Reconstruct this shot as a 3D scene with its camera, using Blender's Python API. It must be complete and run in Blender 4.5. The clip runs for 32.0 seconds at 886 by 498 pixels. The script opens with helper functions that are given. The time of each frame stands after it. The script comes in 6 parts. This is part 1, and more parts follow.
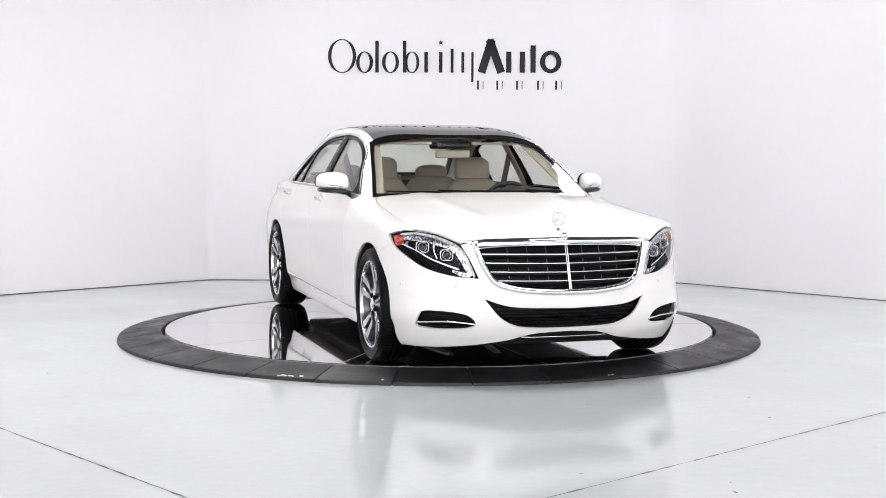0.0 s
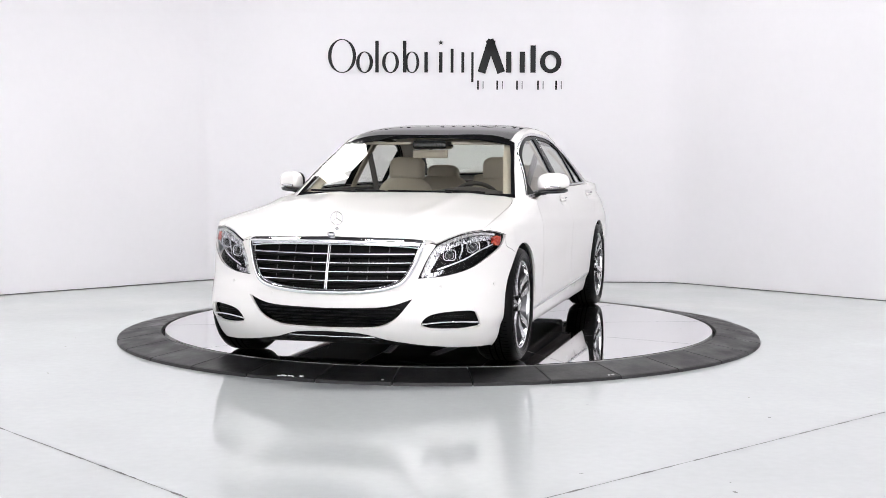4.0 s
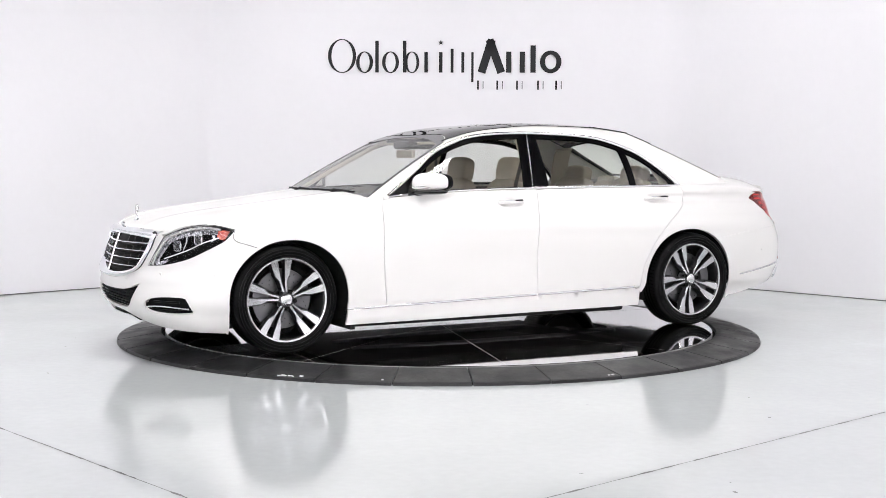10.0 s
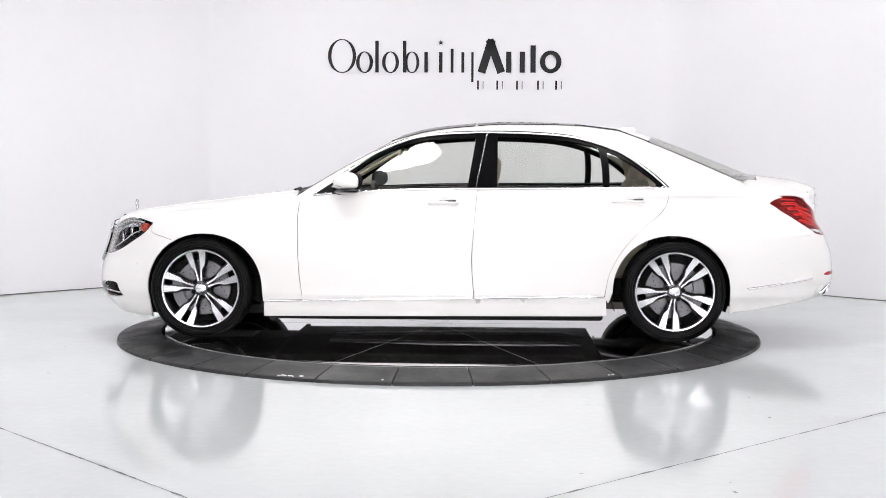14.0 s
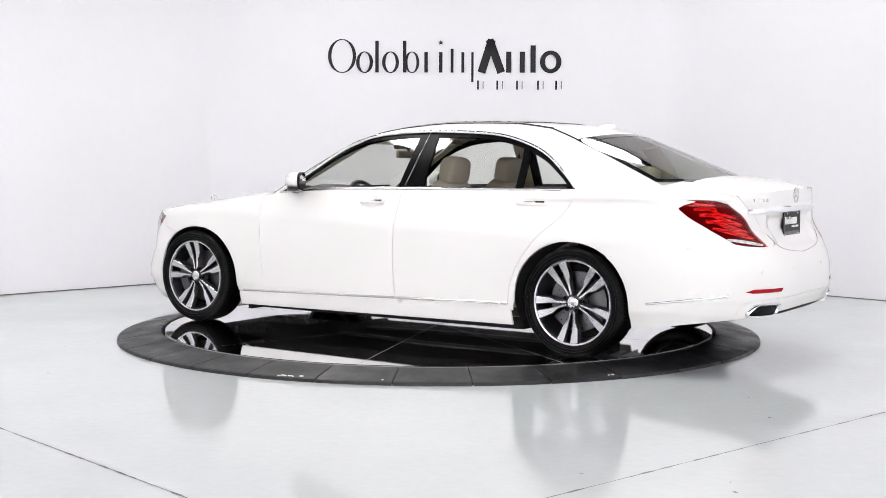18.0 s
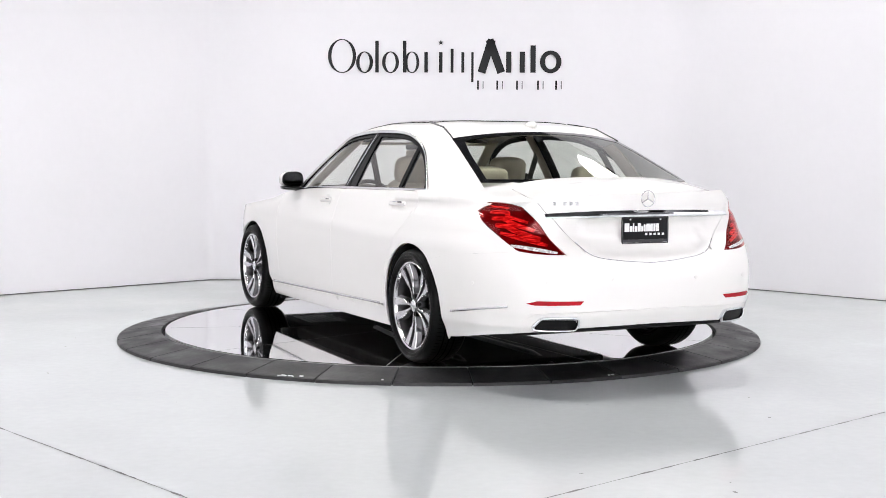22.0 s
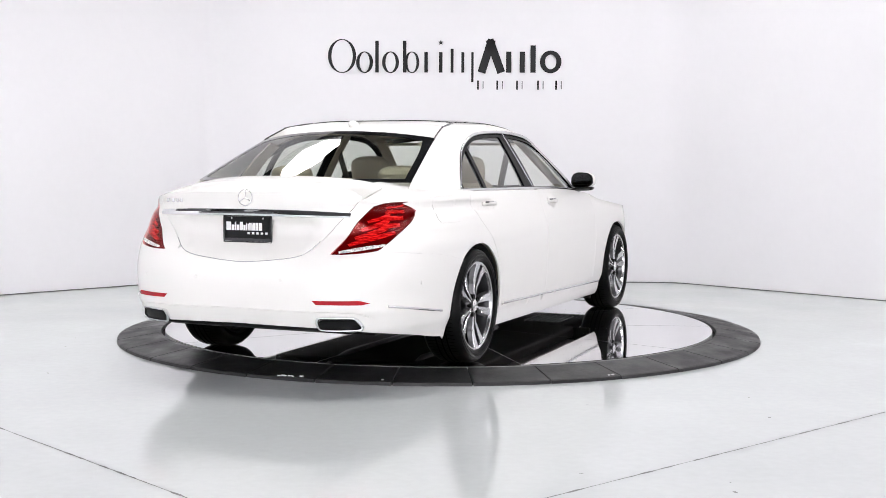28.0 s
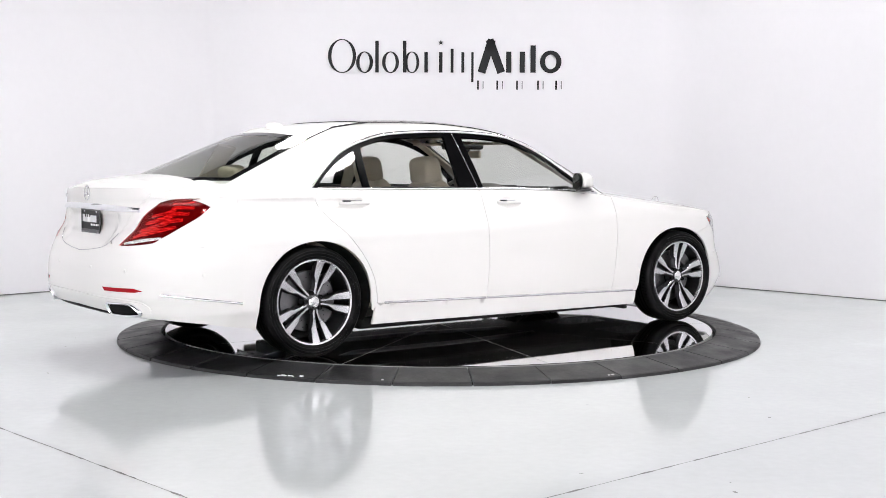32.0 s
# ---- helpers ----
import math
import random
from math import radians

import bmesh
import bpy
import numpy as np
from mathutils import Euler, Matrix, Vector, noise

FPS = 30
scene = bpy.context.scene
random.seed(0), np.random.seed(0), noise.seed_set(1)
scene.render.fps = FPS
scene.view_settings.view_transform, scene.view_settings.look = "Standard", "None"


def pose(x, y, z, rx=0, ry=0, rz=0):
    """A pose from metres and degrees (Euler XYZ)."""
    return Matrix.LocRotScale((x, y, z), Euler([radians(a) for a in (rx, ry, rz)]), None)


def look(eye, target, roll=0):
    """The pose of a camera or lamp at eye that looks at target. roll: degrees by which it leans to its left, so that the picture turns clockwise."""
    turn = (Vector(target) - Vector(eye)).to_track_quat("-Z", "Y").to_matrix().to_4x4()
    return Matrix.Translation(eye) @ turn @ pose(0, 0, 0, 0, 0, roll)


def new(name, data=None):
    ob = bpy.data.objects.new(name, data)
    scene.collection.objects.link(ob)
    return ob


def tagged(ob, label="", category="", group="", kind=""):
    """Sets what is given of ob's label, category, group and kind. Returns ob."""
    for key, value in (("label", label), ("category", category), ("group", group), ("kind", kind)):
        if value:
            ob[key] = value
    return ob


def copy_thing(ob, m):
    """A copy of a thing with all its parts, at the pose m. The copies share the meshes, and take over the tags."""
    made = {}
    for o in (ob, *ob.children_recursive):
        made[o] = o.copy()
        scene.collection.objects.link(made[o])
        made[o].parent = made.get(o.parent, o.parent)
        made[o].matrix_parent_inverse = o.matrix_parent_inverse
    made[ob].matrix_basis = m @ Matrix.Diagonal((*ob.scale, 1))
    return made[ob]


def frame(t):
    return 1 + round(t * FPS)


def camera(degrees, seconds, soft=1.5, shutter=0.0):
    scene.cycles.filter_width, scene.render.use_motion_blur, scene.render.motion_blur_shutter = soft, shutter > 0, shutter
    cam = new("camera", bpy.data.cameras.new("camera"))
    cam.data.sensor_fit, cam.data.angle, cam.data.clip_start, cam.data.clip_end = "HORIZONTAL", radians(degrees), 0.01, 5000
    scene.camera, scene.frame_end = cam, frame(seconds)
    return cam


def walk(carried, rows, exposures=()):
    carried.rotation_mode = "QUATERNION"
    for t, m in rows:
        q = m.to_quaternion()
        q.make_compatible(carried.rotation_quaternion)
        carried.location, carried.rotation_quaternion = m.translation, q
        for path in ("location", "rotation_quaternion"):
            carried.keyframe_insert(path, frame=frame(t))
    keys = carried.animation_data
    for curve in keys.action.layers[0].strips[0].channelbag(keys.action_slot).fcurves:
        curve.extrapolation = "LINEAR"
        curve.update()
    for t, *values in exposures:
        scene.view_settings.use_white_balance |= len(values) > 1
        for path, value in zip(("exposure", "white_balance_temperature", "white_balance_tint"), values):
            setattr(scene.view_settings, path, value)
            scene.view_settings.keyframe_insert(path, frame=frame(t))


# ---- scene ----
# ---- camera: stands still on a tripod ----
cam = camera(38.48, 32.0, soft=0.6)
EYE = Vector((0.0, -9.3603, 1.2575))
CAM = look(EYE, EYE + 9.36 * Vector((0.003, 0.9976, -0.06875)), 0.2)
walk(cam, [(0.0, CAM), (32.0, CAM)], exposures=[(0.0, 0.0), (32.0, 0.0)])

# heading of the car and the turning plate, degrees, time by time
TURN = [(0, -72.69), (1, -80.55), (2, -88.62), (3, -97.02), (6, -120.51), (7, -127.57), (8, -135.24), (9, -143.41),
        (10, -151.77), (11, -159.82), (12, -167.47), (13, -174.86), (14, -182.22), (17, -205.6), (18, -213.54),
        (19, -221.56), (20, -229.48), (21, -236.98), (22, -244.37), (23, -251.99), (24, -259.99), (25, -268.27),
        (28, -293.17), (29, -300.72), (30, -308.11), (31, -315.87), (32, -324.19)]
PLATE_Z = 0.06
CAR_OFF = (-0.0161, 0.0099)

# ---- world and lights ----
world = bpy.data.worlds.new("studio_world")
world.use_nodes = True
world.node_tree.nodes["Background"].inputs["Color"].default_value = (0.9, 0.93, 1.0, 1)
world.node_tree.nodes["Background"].inputs["Strength"].default_value = 0.3
scene.world = world


def area_lamp(name, eye, target, sx, sy, watts, color=(1, 0.985, 0.97), shape="RECTANGLE"):
    d = bpy.data.lights.new(name, "AREA")
    d.shape, d.size, d.size_y, d.energy, d.color = shape, sx, sy, watts, color
    ob = new(name, d)
    ob.matrix_world = look(eye, target)
    return ob


# ceiling softboxes over the plate: (place, aim, width); their diffusers give off the light
SOFTBOXES = [((1.66, -1.70, 4.28), (1.65, -1.65, 0.5), 0.85),
             ((-0.64, -2.27, 4.28), (-0.64, -2.2, 0.5), 0.92),
             ((-2.6, -0.5, 4.28), (-2.55, -0.5, 0.5), 0.85),
             ((-1.70, 2.08, 4.28), (-1.1, 1.0, 0.5), 0.80),
             ((2.24, 2.15, 4.28), (1.5, 1.0, 0.5), 0.72)]
SOFTBOX_GLOW = 31.0
# unseen strip lights, added under the ceiling to brighten the walls and fill the room
ADDED_WASHERS = [((0.0, 2.6, 4.7), (0.0, 4.2, 4.2), 4.4, 0.35, 25),
           ((-3.3, 1.3, 4.7), (-4.6, 2.5, 4.2), 3.2, 0.35, 8),
           ((3.3, 1.2, 4.7), (4.6, 2.4, 4.2), 3.2, 0.35, 27),
           ((-3.9, -4.0, 4.7), (-5.6, -4.0, 4.1), 6.0, 0.35, 130),
           ((3.9, -4.0, 4.7), (5.5, -4.0, 4.1), 6.0, 0.35, 220),
           ((0.0, -8.6, 4.7), (0.0, -11.0, 3.9), 7.0, 0.40, 1270)]
for e, tg, sx_, sy_, wt in ADDED_WASHERS:
    area_lamp("added_wash_light", e, tg, sx_, sy_, wt)


# ---- materials ----
def mat(name, color, rough=0.5, metal=0.0, coat=0.0, noise_scale=0.0, noise_amt=0.0, bump=0.0, bump_scale=200.0, rough_amt=0.0, spec=0.5, fine=0.0):
    m = bpy.data.materials.new(name)
    m.use_nodes = True
    nt = m.node_tree
    b = nt.nodes["Principled BSDF"]
    b.inputs["Base Color"].default_value = (*color, 1)
    b.inputs["Roughness"].default_value = rough
    b.inputs["Metallic"].default_value = metal
    b.inputs["Coat Weight"].default_value = coat
    b.inputs["Coat Roughness"].default_value = 0.03
    b.inputs["Specular IOR Level"].default_value = spec
    if noise_scale or bump:
        tc = nt.nodes.new("ShaderNodeTexCoord")
    if noise_scale:
        n = nt.nodes.new("ShaderNodeTexNoise")
        n.inputs["Scale"].default_value, n.inputs["Detail"].default_value, n.inputs["Roughness"].default_value = noise_scale, 6, 0.6
        nt.links.new(tc.outputs["Object"], n.inputs["Vector"])
        r = nt.nodes.new("ShaderNodeMapRange")
        r.inputs["From Min"].default_value, r.inputs["From Max"].default_value = 0.3, 0.7
        r.inputs["To Min"].default_value, r.inputs["To Max"].default_value = 1 - noise_amt, 1 + noise_amt
        nt.links.new(n.outputs["Fac"], r.inputs["Value"])
        val = r.outputs["Result"]
        if fine:
            n2 = nt.nodes.new("ShaderNodeTexNoise")
            n2.inputs["Scale"].default_value, n2.inputs["Detail"].default_value = noise_scale * 22, 3
            nt.links.new(tc.outputs["Object"], n2.inputs["Vector"])
            r2 = nt.nodes.new("ShaderNodeMapRange")
            r2.inputs["From Min"].default_value, r2.inputs["From Max"].default_value = 0.3, 0.7
            r2.inputs["To Min"].default_value, r2.inputs["To Max"].default_value = 1 - fine, 1 + fine
            nt.links.new(n2.outputs["Fac"], r2.inputs["Value"])
            mu = nt.nodes.new("ShaderNodeMath")
            mu.operation = "MULTIPLY"
            nt.links.new(val, mu.inputs[0])
            nt.links.new(r2.outputs["Result"], mu.inputs[1])
            val = mu.outputs[0]
        v = nt.nodes.new("ShaderNodeVectorMath")
        v.operation = "SCALE"
        v.inputs[0].default_value = color
        nt.links.new(val, v.inputs["Scale"])
        nt.links.new(v.outputs["Vector"], b.inputs["Base Color"])
        if rough_amt:
            q = nt.nodes.new("ShaderNodeMapRange")
            q.inputs["From Min"].default_value, q.inputs["From Max"].default_value = 0.3, 0.7
            q.inputs["To Min"].default_value, q.inputs["To Max"].default_value = max(0, rough - rough_amt), rough + rough_amt
            nt.links.new(n.outputs["Fac"], q.inputs["Value"])
            nt.links.new(q.outputs["Result"], b.inputs["Roughness"])
    if bump:
        n = nt.nodes.new("ShaderNodeTexNoise")
        n.inputs["Scale"].default_value, n.inputs["Detail"].default_value = bump_scale, 4
        nt.links.new(tc.outputs["Object"], n.inputs["Vector"])
        bp = nt.nodes.new("ShaderNodeBump")
        bp.inputs["Strength"].default_value, bp.inputs["Distance"].default_value = bump, 0.002
        nt.links.new(n.outputs["Fac"], bp.inputs["Height"])
        nt.links.new(bp.outputs["Normal"], b.inputs["Normal"])
    return m


def glass_mat(name, tint, gloss_rough=0.0, ior=1.5):
    m = bpy.data.materials.new(name)
    m.use_nodes = True
    nt = m.node_tree
    nt.nodes.remove(nt.nodes["Principled BSDF"])
    out = nt.nodes["Material Output"]
    tr, gl = nt.nodes.new("ShaderNodeBsdfTransparent"), nt.nodes.new("ShaderNodeBsdfGlossy")
    lw, mx = nt.nodes.new("ShaderNodeLayerWeight"), nt.nodes.new("ShaderNodeMixShader")
    pw, ad = nt.nodes.new("ShaderNodeMath"), nt.nodes.new("ShaderNodeMath")
    tr.inputs["Color"].default_value = (*tint, 1)
    gl.inputs["Roughness"].default_value = gloss_rough
    # gloss grows towards grazing angles, alike from both sides of the pane
    base = ((ior - 1) / (ior + 1)) ** 2 * 1.9
    lw.inputs["Blend"].default_value = 0.5
    pw.operation, ad.operation = "POWER", "MULTIPLY_ADD"
    pw.inputs[1].default_value = 5.0
    ad.inputs[1].default_value, ad.inputs[2].default_value = 1 - base, base
    nt.links.new(lw.outputs["Facing"], pw.inputs[0])
    nt.links.new(pw.outputs[0], ad.inputs[0])
    nt.links.new(ad.outputs[0], mx.inputs["Fac"])
    nt.links.new(tr.outputs["BSDF"], mx.inputs[1])
    nt.links.new(gl.outputs["BSDF"], mx.inputs[2])
    nt.links.new(mx.outputs["Shader"], out.inputs["Surface"])
    return m


WALL = mat("white_wall_paint", (0.80, 0.789, 0.818), 0.75, noise_scale=0.7, noise_amt=0.012, bump=0.08, bump_scale=120, fine=0.006)
DARKCEIL = mat("dark_ceiling_paint", (0.05, 0.05, 0.055), 0.9, noise_scale=1.0, noise_amt=0.1)
FLOOR = mat("pale_grey_epoxy", (0.60, 0.630, 0.634), 0.112, noise_scale=0.9, noise_amt=0.03, rough_amt=0.04, bump=0.04, bump_scale=9, fine=0.02, coat=0.15)
JOINT = mat("floor_joint_filler", (0.12, 0.12, 0.118), 0.8, noise_scale=14, noise_amt=0.5)
RUBBER = mat("black_rubber_tile", (0.014, 0.014, 0.015), 0.46, spec=0.30, noise_scale=4, noise_amt=0.55, bump=0.3, bump_scale=60, rough_amt=0.16, fine=0.3)
oi, mulr = RUBBER.node_tree.nodes.new("ShaderNodeObjectInfo"), RUBBER.node_tree.nodes.new("ShaderNodeMapRange")
mulr.inputs["To Min"].default_value, mulr.inputs["To Max"].default_value = 0.8, 1.5
RUBBER.node_tree.links.new(oi.outputs["Random"], mulr.inputs["Value"])
shade, pbr = RUBBER.node_tree.nodes.new("ShaderNodeVectorMath"), RUBBER.node_tree.nodes["Principled BSDF"]
shade.operation = "SCALE"
RUBBER.node_tree.links.new(pbr.inputs["Base Color"].links[0].from_socket, shade.inputs[0])
RUBBER.node_tree.links.new(mulr.outputs["Result"], shade.inputs["Scale"])
RUBBER.node_tree.links.new(shade.outputs["Vector"], pbr.inputs["Base Color"])
MIRROR = mat("polished_plate", (0.86, 0.86, 0.87), 0.035, metal=1.0, noise_scale=2, noise_amt=0.015, rough_amt=0.015)
# pale tone stands in for light caught on the plate's seam edges
SEAM = mat("pale_seam_glint", (0.42, 0.42, 0.42), 0.6, noise_scale=8, noise_amt=0.2)
PLATE_EDGE = mat("dark_plate_edge", (0.003, 0.003, 0.003), 0.8, spec=0.1)
PAINT = mat("white_car_paint", (0.765, 0.752, 0.735), 0.32, coat=0.7, noise_scale=3, noise_amt=0.006)
CHROME = mat("chrome", (0.78, 0.79, 0.81), 0.06, metal=1.0, noise_scale=9, noise_amt=0.03)
SATIN = mat("satin_metal", (0.55, 0.56, 0.58), 0.25, metal=1.0, noise_scale=9, noise_amt=0.05)
TRIM = mat("bright_trim", (0.68, 0.68, 0.69), 0.20, metal=1.0, noise_scale=9, noise_amt=0.05)
MACHINED = mat("machined_alloy", (0.56, 0.56, 0.575), 0.26, metal=1.0, noise_scale=6, noise_amt=0.08)
GREYALLOY = mat("grey_painted_alloy", (0.06, 0.06, 0.065), 0.3, metal=0.8, coat=0.4, noise_scale=10, noise_amt=0.06)
TYRE = mat("tyre_rubber", (0.004, 0.004, 0.0043), 0.36, spec=0.09, noise_scale=8, noise_amt=0.3, bump=0.2, bump_scale=90, fine=0.15)
TREADBLK = mat("tread_groove", (0.001, 0.001, 0.001), 0.9, spec=0.0)
BLACKPL = mat("black_plastic", (0.005, 0.005, 0.0055), 0.5, spec=0.12, noise_scale=14, noise_amt=0.2, bump=0.1, bump_scale=300)
GLOSSBLK = mat("gloss_black", (0.006, 0.006, 0.007), 0.06, coat=0.5)
UNDER = mat("underbody_black", (0.016, 0.016, 0.016), 0.7, spec=0.15, noise_scale=4, noise_amt=0.4)
STEEL = mat("brake_steel", (0.15, 0.15, 0.155), 0.38, metal=1.0, noise_scale=20, noise_amt=0.12)
LEATHER = mat("beige_leather", (0.43, 0.38, 0.31), 0.5, noise_scale=5, noise_amt=0.06, bump=0.15, bump_scale=250, fine=0.04)
LINER = mat("beige_headliner", (0.47, 0.42, 0.35), 0.9, noise_scale=5, noise_amt=0.04, bump=0.1, bump_scale=400)
DASH = mat("dark_brown_dash", (0.045, 0.038, 0.034), 0.5, noise_scale=6, noise_amt=0.15, bump=0.15, bump_scale=300)
WOOD = mat("dark_wood_trim", (0.05, 0.022, 0.012), 0.2, coat=0.6, noise_scale=7, noise_amt=0.4)
REDLENS = mat("red_lens", (0.24, 0.0025, 0.005), 0.12, coat=0.35, spec=0.3, noise_scale=6, noise_amt=0.15)
REDREFLECT = mat("red_bumper_reflector", (0.36, 0.003, 0.010), 0.2, coat=0.1, spec=0.25, noise_scale=30, noise_amt=0.25)
REDDARK = mat("dark_red_lens", (0.10, 0.002, 0.005), 0.14, coat=0.3, spec=0.3, noise_scale=9, noise_amt=0.3)


def streaked(name, dark, bright, stretch, rough=0.25, metal=0.0, lo=0.42, hi=0.62):
    """A moulded reflector: fine streaks between two tones, stretched along an axis of its object."""
    m = mat(name, bright, rough, metal, coat=0.4)
    nt = m.node_tree
    tc, mp, n, rp = (nt.nodes.new(k) for k in ("ShaderNodeTexCoord", "ShaderNodeMapping", "ShaderNodeTexNoise", "ShaderNodeValToRGB"))
    mp.inputs["Scale"].default_value = stretch
    n.inputs["Scale"].default_value, n.inputs["Detail"].default_value, n.inputs["Roughness"].default_value = 1.0, 5, 0.65
    rp.color_ramp.elements[0].position, rp.color_ramp.elements[1].position = lo, hi
    rp.color_ramp.elements[0].color, rp.color_ramp.elements[1].color = (*dark, 1), (*bright, 1)
    nt.links.new(tc.outputs["Object"], mp.inputs["Vector"])
    nt.links.new(mp.outputs["Vector"], n.inputs["Vector"])
    nt.links.new(n.outputs["Fac"], rp.inputs["Fac"])
    nt.links.new(rp.outputs["Color"], nt.nodes["Principled BSDF"].inputs["Base Color"])
    bp = nt.nodes.new("ShaderNodeBump")
    bp.inputs["Strength"].default_value, bp.inputs["Distance"].default_value = 0.6, 0.003
    nt.links.new(n.outputs["Fac"], bp.inputs["Height"])
    nt.links.new(bp.outputs["Normal"], nt.nodes["Principled BSDF"].inputs["Normal"])
    return m


REDBRIGHT = streaked("bright_red_reflector", (0.30, 0.006, 0.012), (0.95, 0.10, 0.10), (24, 24, 150))
AMBER = streaked("amber_marker", (0.30, 0.015, 0.008), (0.75, 0.12, 0.06), (30, 30, 60), 0.2)
FACET = streaked("faceted_reflector", (0.10, 0.10, 0.11), (0.88, 0.88, 0.90), (130, 130, 40), 0.10, 0.9, 0.42, 0.60)
CLEARFACET = streaked("clear_faceted_strip", (0.35, 0.34, 0.34), (0.90, 0.89, 0.88), (90, 90, 90), 0.2)
WHITELENS = mat("pale_lens", (0.85, 0.84, 0.83), 0.15, coat=0.8, noise_scale=60, noise_amt=0.15)
LAMPGREY = mat("headlamp_housing", (0.006, 0.006, 0.007), 0.6, spec=0.1, noise_scale=10, noise_amt=0.1)
SIGNBLK = mat("charcoal_sign", (0.012, 0.012, 0.014), 0.75, noise_scale=10, noise_amt=0.1)
WHITEPL = mat("white_print", (0.8, 0.8, 0.8), 0.5)
WSGLASS = glass_mat("clear_glass", (0.93, 0.95, 0.92))
SIDEGLASS = glass_mat("tinted_side_glass", (0.93, 0.945, 0.915))
REARGLASS = glass_mat("tinted_rear_glass", (0.85, 0.895, 0.83))
REDCOVER = glass_mat("red_lamp_cover", (0.93, 0.30, 0.29), ior=1.22)
LENSGLASS = glass_mat("lamp_cover_glass", (0.90, 0.91, 0.92), ior=1.17)
ROOFGLASS = mat("dark_roof_glass", (0.003, 0.003, 0.0035), 0.03, spec=0.3)
SOFTMAT = bpy.data.materials.new("softbox_diffuser")
SOFTMAT.use_nodes = True
SOFTMAT.node_tree.nodes["Principled BSDF"].inputs["Base Color"].default_value = (0.9, 0.9, 0.9, 1)
GLOWMAT = bpy.data.materials.new("glowing_diffuser")
GLOWMAT.use_nodes = True
gb = GLOWMAT.node_tree.nodes["Principled BSDF"]
gb.inputs["Base Color"].default_value = (0.9, 0.9, 0.9, 1)
gb.inputs["Emission Color"].default_value = (1, 0.985, 0.97, 1)
gb.inputs["Emission Strength"].default_value = SOFTBOX_GLOW


# ---- mesh helpers ----
def mesh_ob(name, verts, faces, material, parent=None, label="", smooth=False, normals=None):
    me = bpy.data.meshes.new(name)
    me.from_pydata([tuple(v) for v in verts], [], faces)
    me.materials.append(material)
    if smooth or normals is not None:
        me.polygons.foreach_set("use_smooth", [True] * len(me.polygons))
    me.update()
    if normals is not None:
        me.normals_split_custom_set_from_vertices([tuple(n) for n in normals])
    ob = new(name, me)
    if parent:
        ob.parent = parent
    if label:
        ob["label"] = label
    return ob


def part(name, bm, material, parent=None, label="", smooth=False, sharp=35):
    me = bpy.data.meshes.new(name)
    bmesh.ops.recalc_face_normals(bm, faces=bm.faces)
    if smooth:
        for f in bm.faces:
            f.smooth = True
        for e in bm.edges:
            if len(e.link_faces) == 2 and e.calc_face_angle(0) > radians(sharp):
                e.smooth = False
    bm.to_mesh(me)
    bm.free()
    me.materials.append(material)
    ob = new(name, me)
    if parent:
        ob.parent = parent
    if label:
        ob["label"] = label
    return ob


def thing(name, label, category, group="", kind="", m=None):
    ob = tagged(new(name), label, category, group, kind)
    if m is not None:
        ob.matrix_basis = m
    return ob


def box_bm(x0, x1, y0, y1, z0, z1, bev=0.0, bm=None, seg=2):
    bm = bm or bmesh.new()
    r = bmesh.ops.create_cube(bm, size=1, matrix=Matrix.Translation(((x0 + x1) / 2, (y0 + y1) / 2, (z0 + z1) / 2)) @ Matrix.Diagonal((x1 - x0, y1 - y0, z1 - z0, 1)))
    if bev:
        es = list({e for v in r["verts"] for e in v.link_edges})
        bmesh.ops.bevel(bm, geom=es, offset=bev, segments=seg, affect="EDGES", profile=0.5)
    return bm


def pchip(xs, ys):
    """A smooth, monotone curve through a small table."""
    xs, ys = np.array(xs, float), np.array(ys, float)
    if xs[0] > xs[-1]:
        xs, ys = xs[::-1], ys[::-1]
    h, d = np.diff(xs), np.diff(ys) / np.diff(xs)
    m = np.zeros(len(xs))
    m[0], m[-1] = d[0], d[-1]
    for i in range(1, len(xs) - 1):
        if d[i - 1] * d[i] > 0:
            a, b = 2 * h[i] + h[i - 1], h[i] + 2 * h[i - 1]
            m[i] = (a + b) / (a / d[i - 1] + b / d[i])
    X, Y, M, Hh = xs.tolist(), ys.tolist(), m.tolist(), h.tolist()

    def f(x):
        if x <= X[0]:
            return Y[0] + M[0] * (x - X[0])
        if x >= X[-1]:
            return Y[-1] + M[-1] * (x - X[-1])
        i = 0
        while x > X[i + 1]:
            i += 1
        t = (x - X[i]) / Hh[i]
        t2, t3 = t * t, t * t * t
        return (2 * t3 - 3 * t2 + 1) * Y[i] + (t3 - 2 * t2 + t) * Hh[i] * M[i] + (3 * t2 - 2 * t3) * Y[i + 1] + (t3 - t2) * Hh[i] * M[i + 1]
    return f


def cr(pts, n=8):
    """A smooth open curve through the points."""
    P = [np.array(q, float) for q in pts]
    P = [2 * P[0] - P[1]] + P + [2 * P[-1] - P[-2]]
    out = []
    for i in range(1, len(P) - 2):
        for k in range(n):
            t = k / n
            out.append(0.5 * (2 * P[i] + (P[i + 1] - P[i - 1]) * t + (2 * P[i - 1] - 5 * P[i] + 4 * P[i + 1] - P[i + 2]) * t * t + (3 * P[i] - P[i - 1] - 3 * P[i + 1] + P[i + 2]) * t ** 3))
    out.append(P[-2])
    return [tuple(q) for q in out]


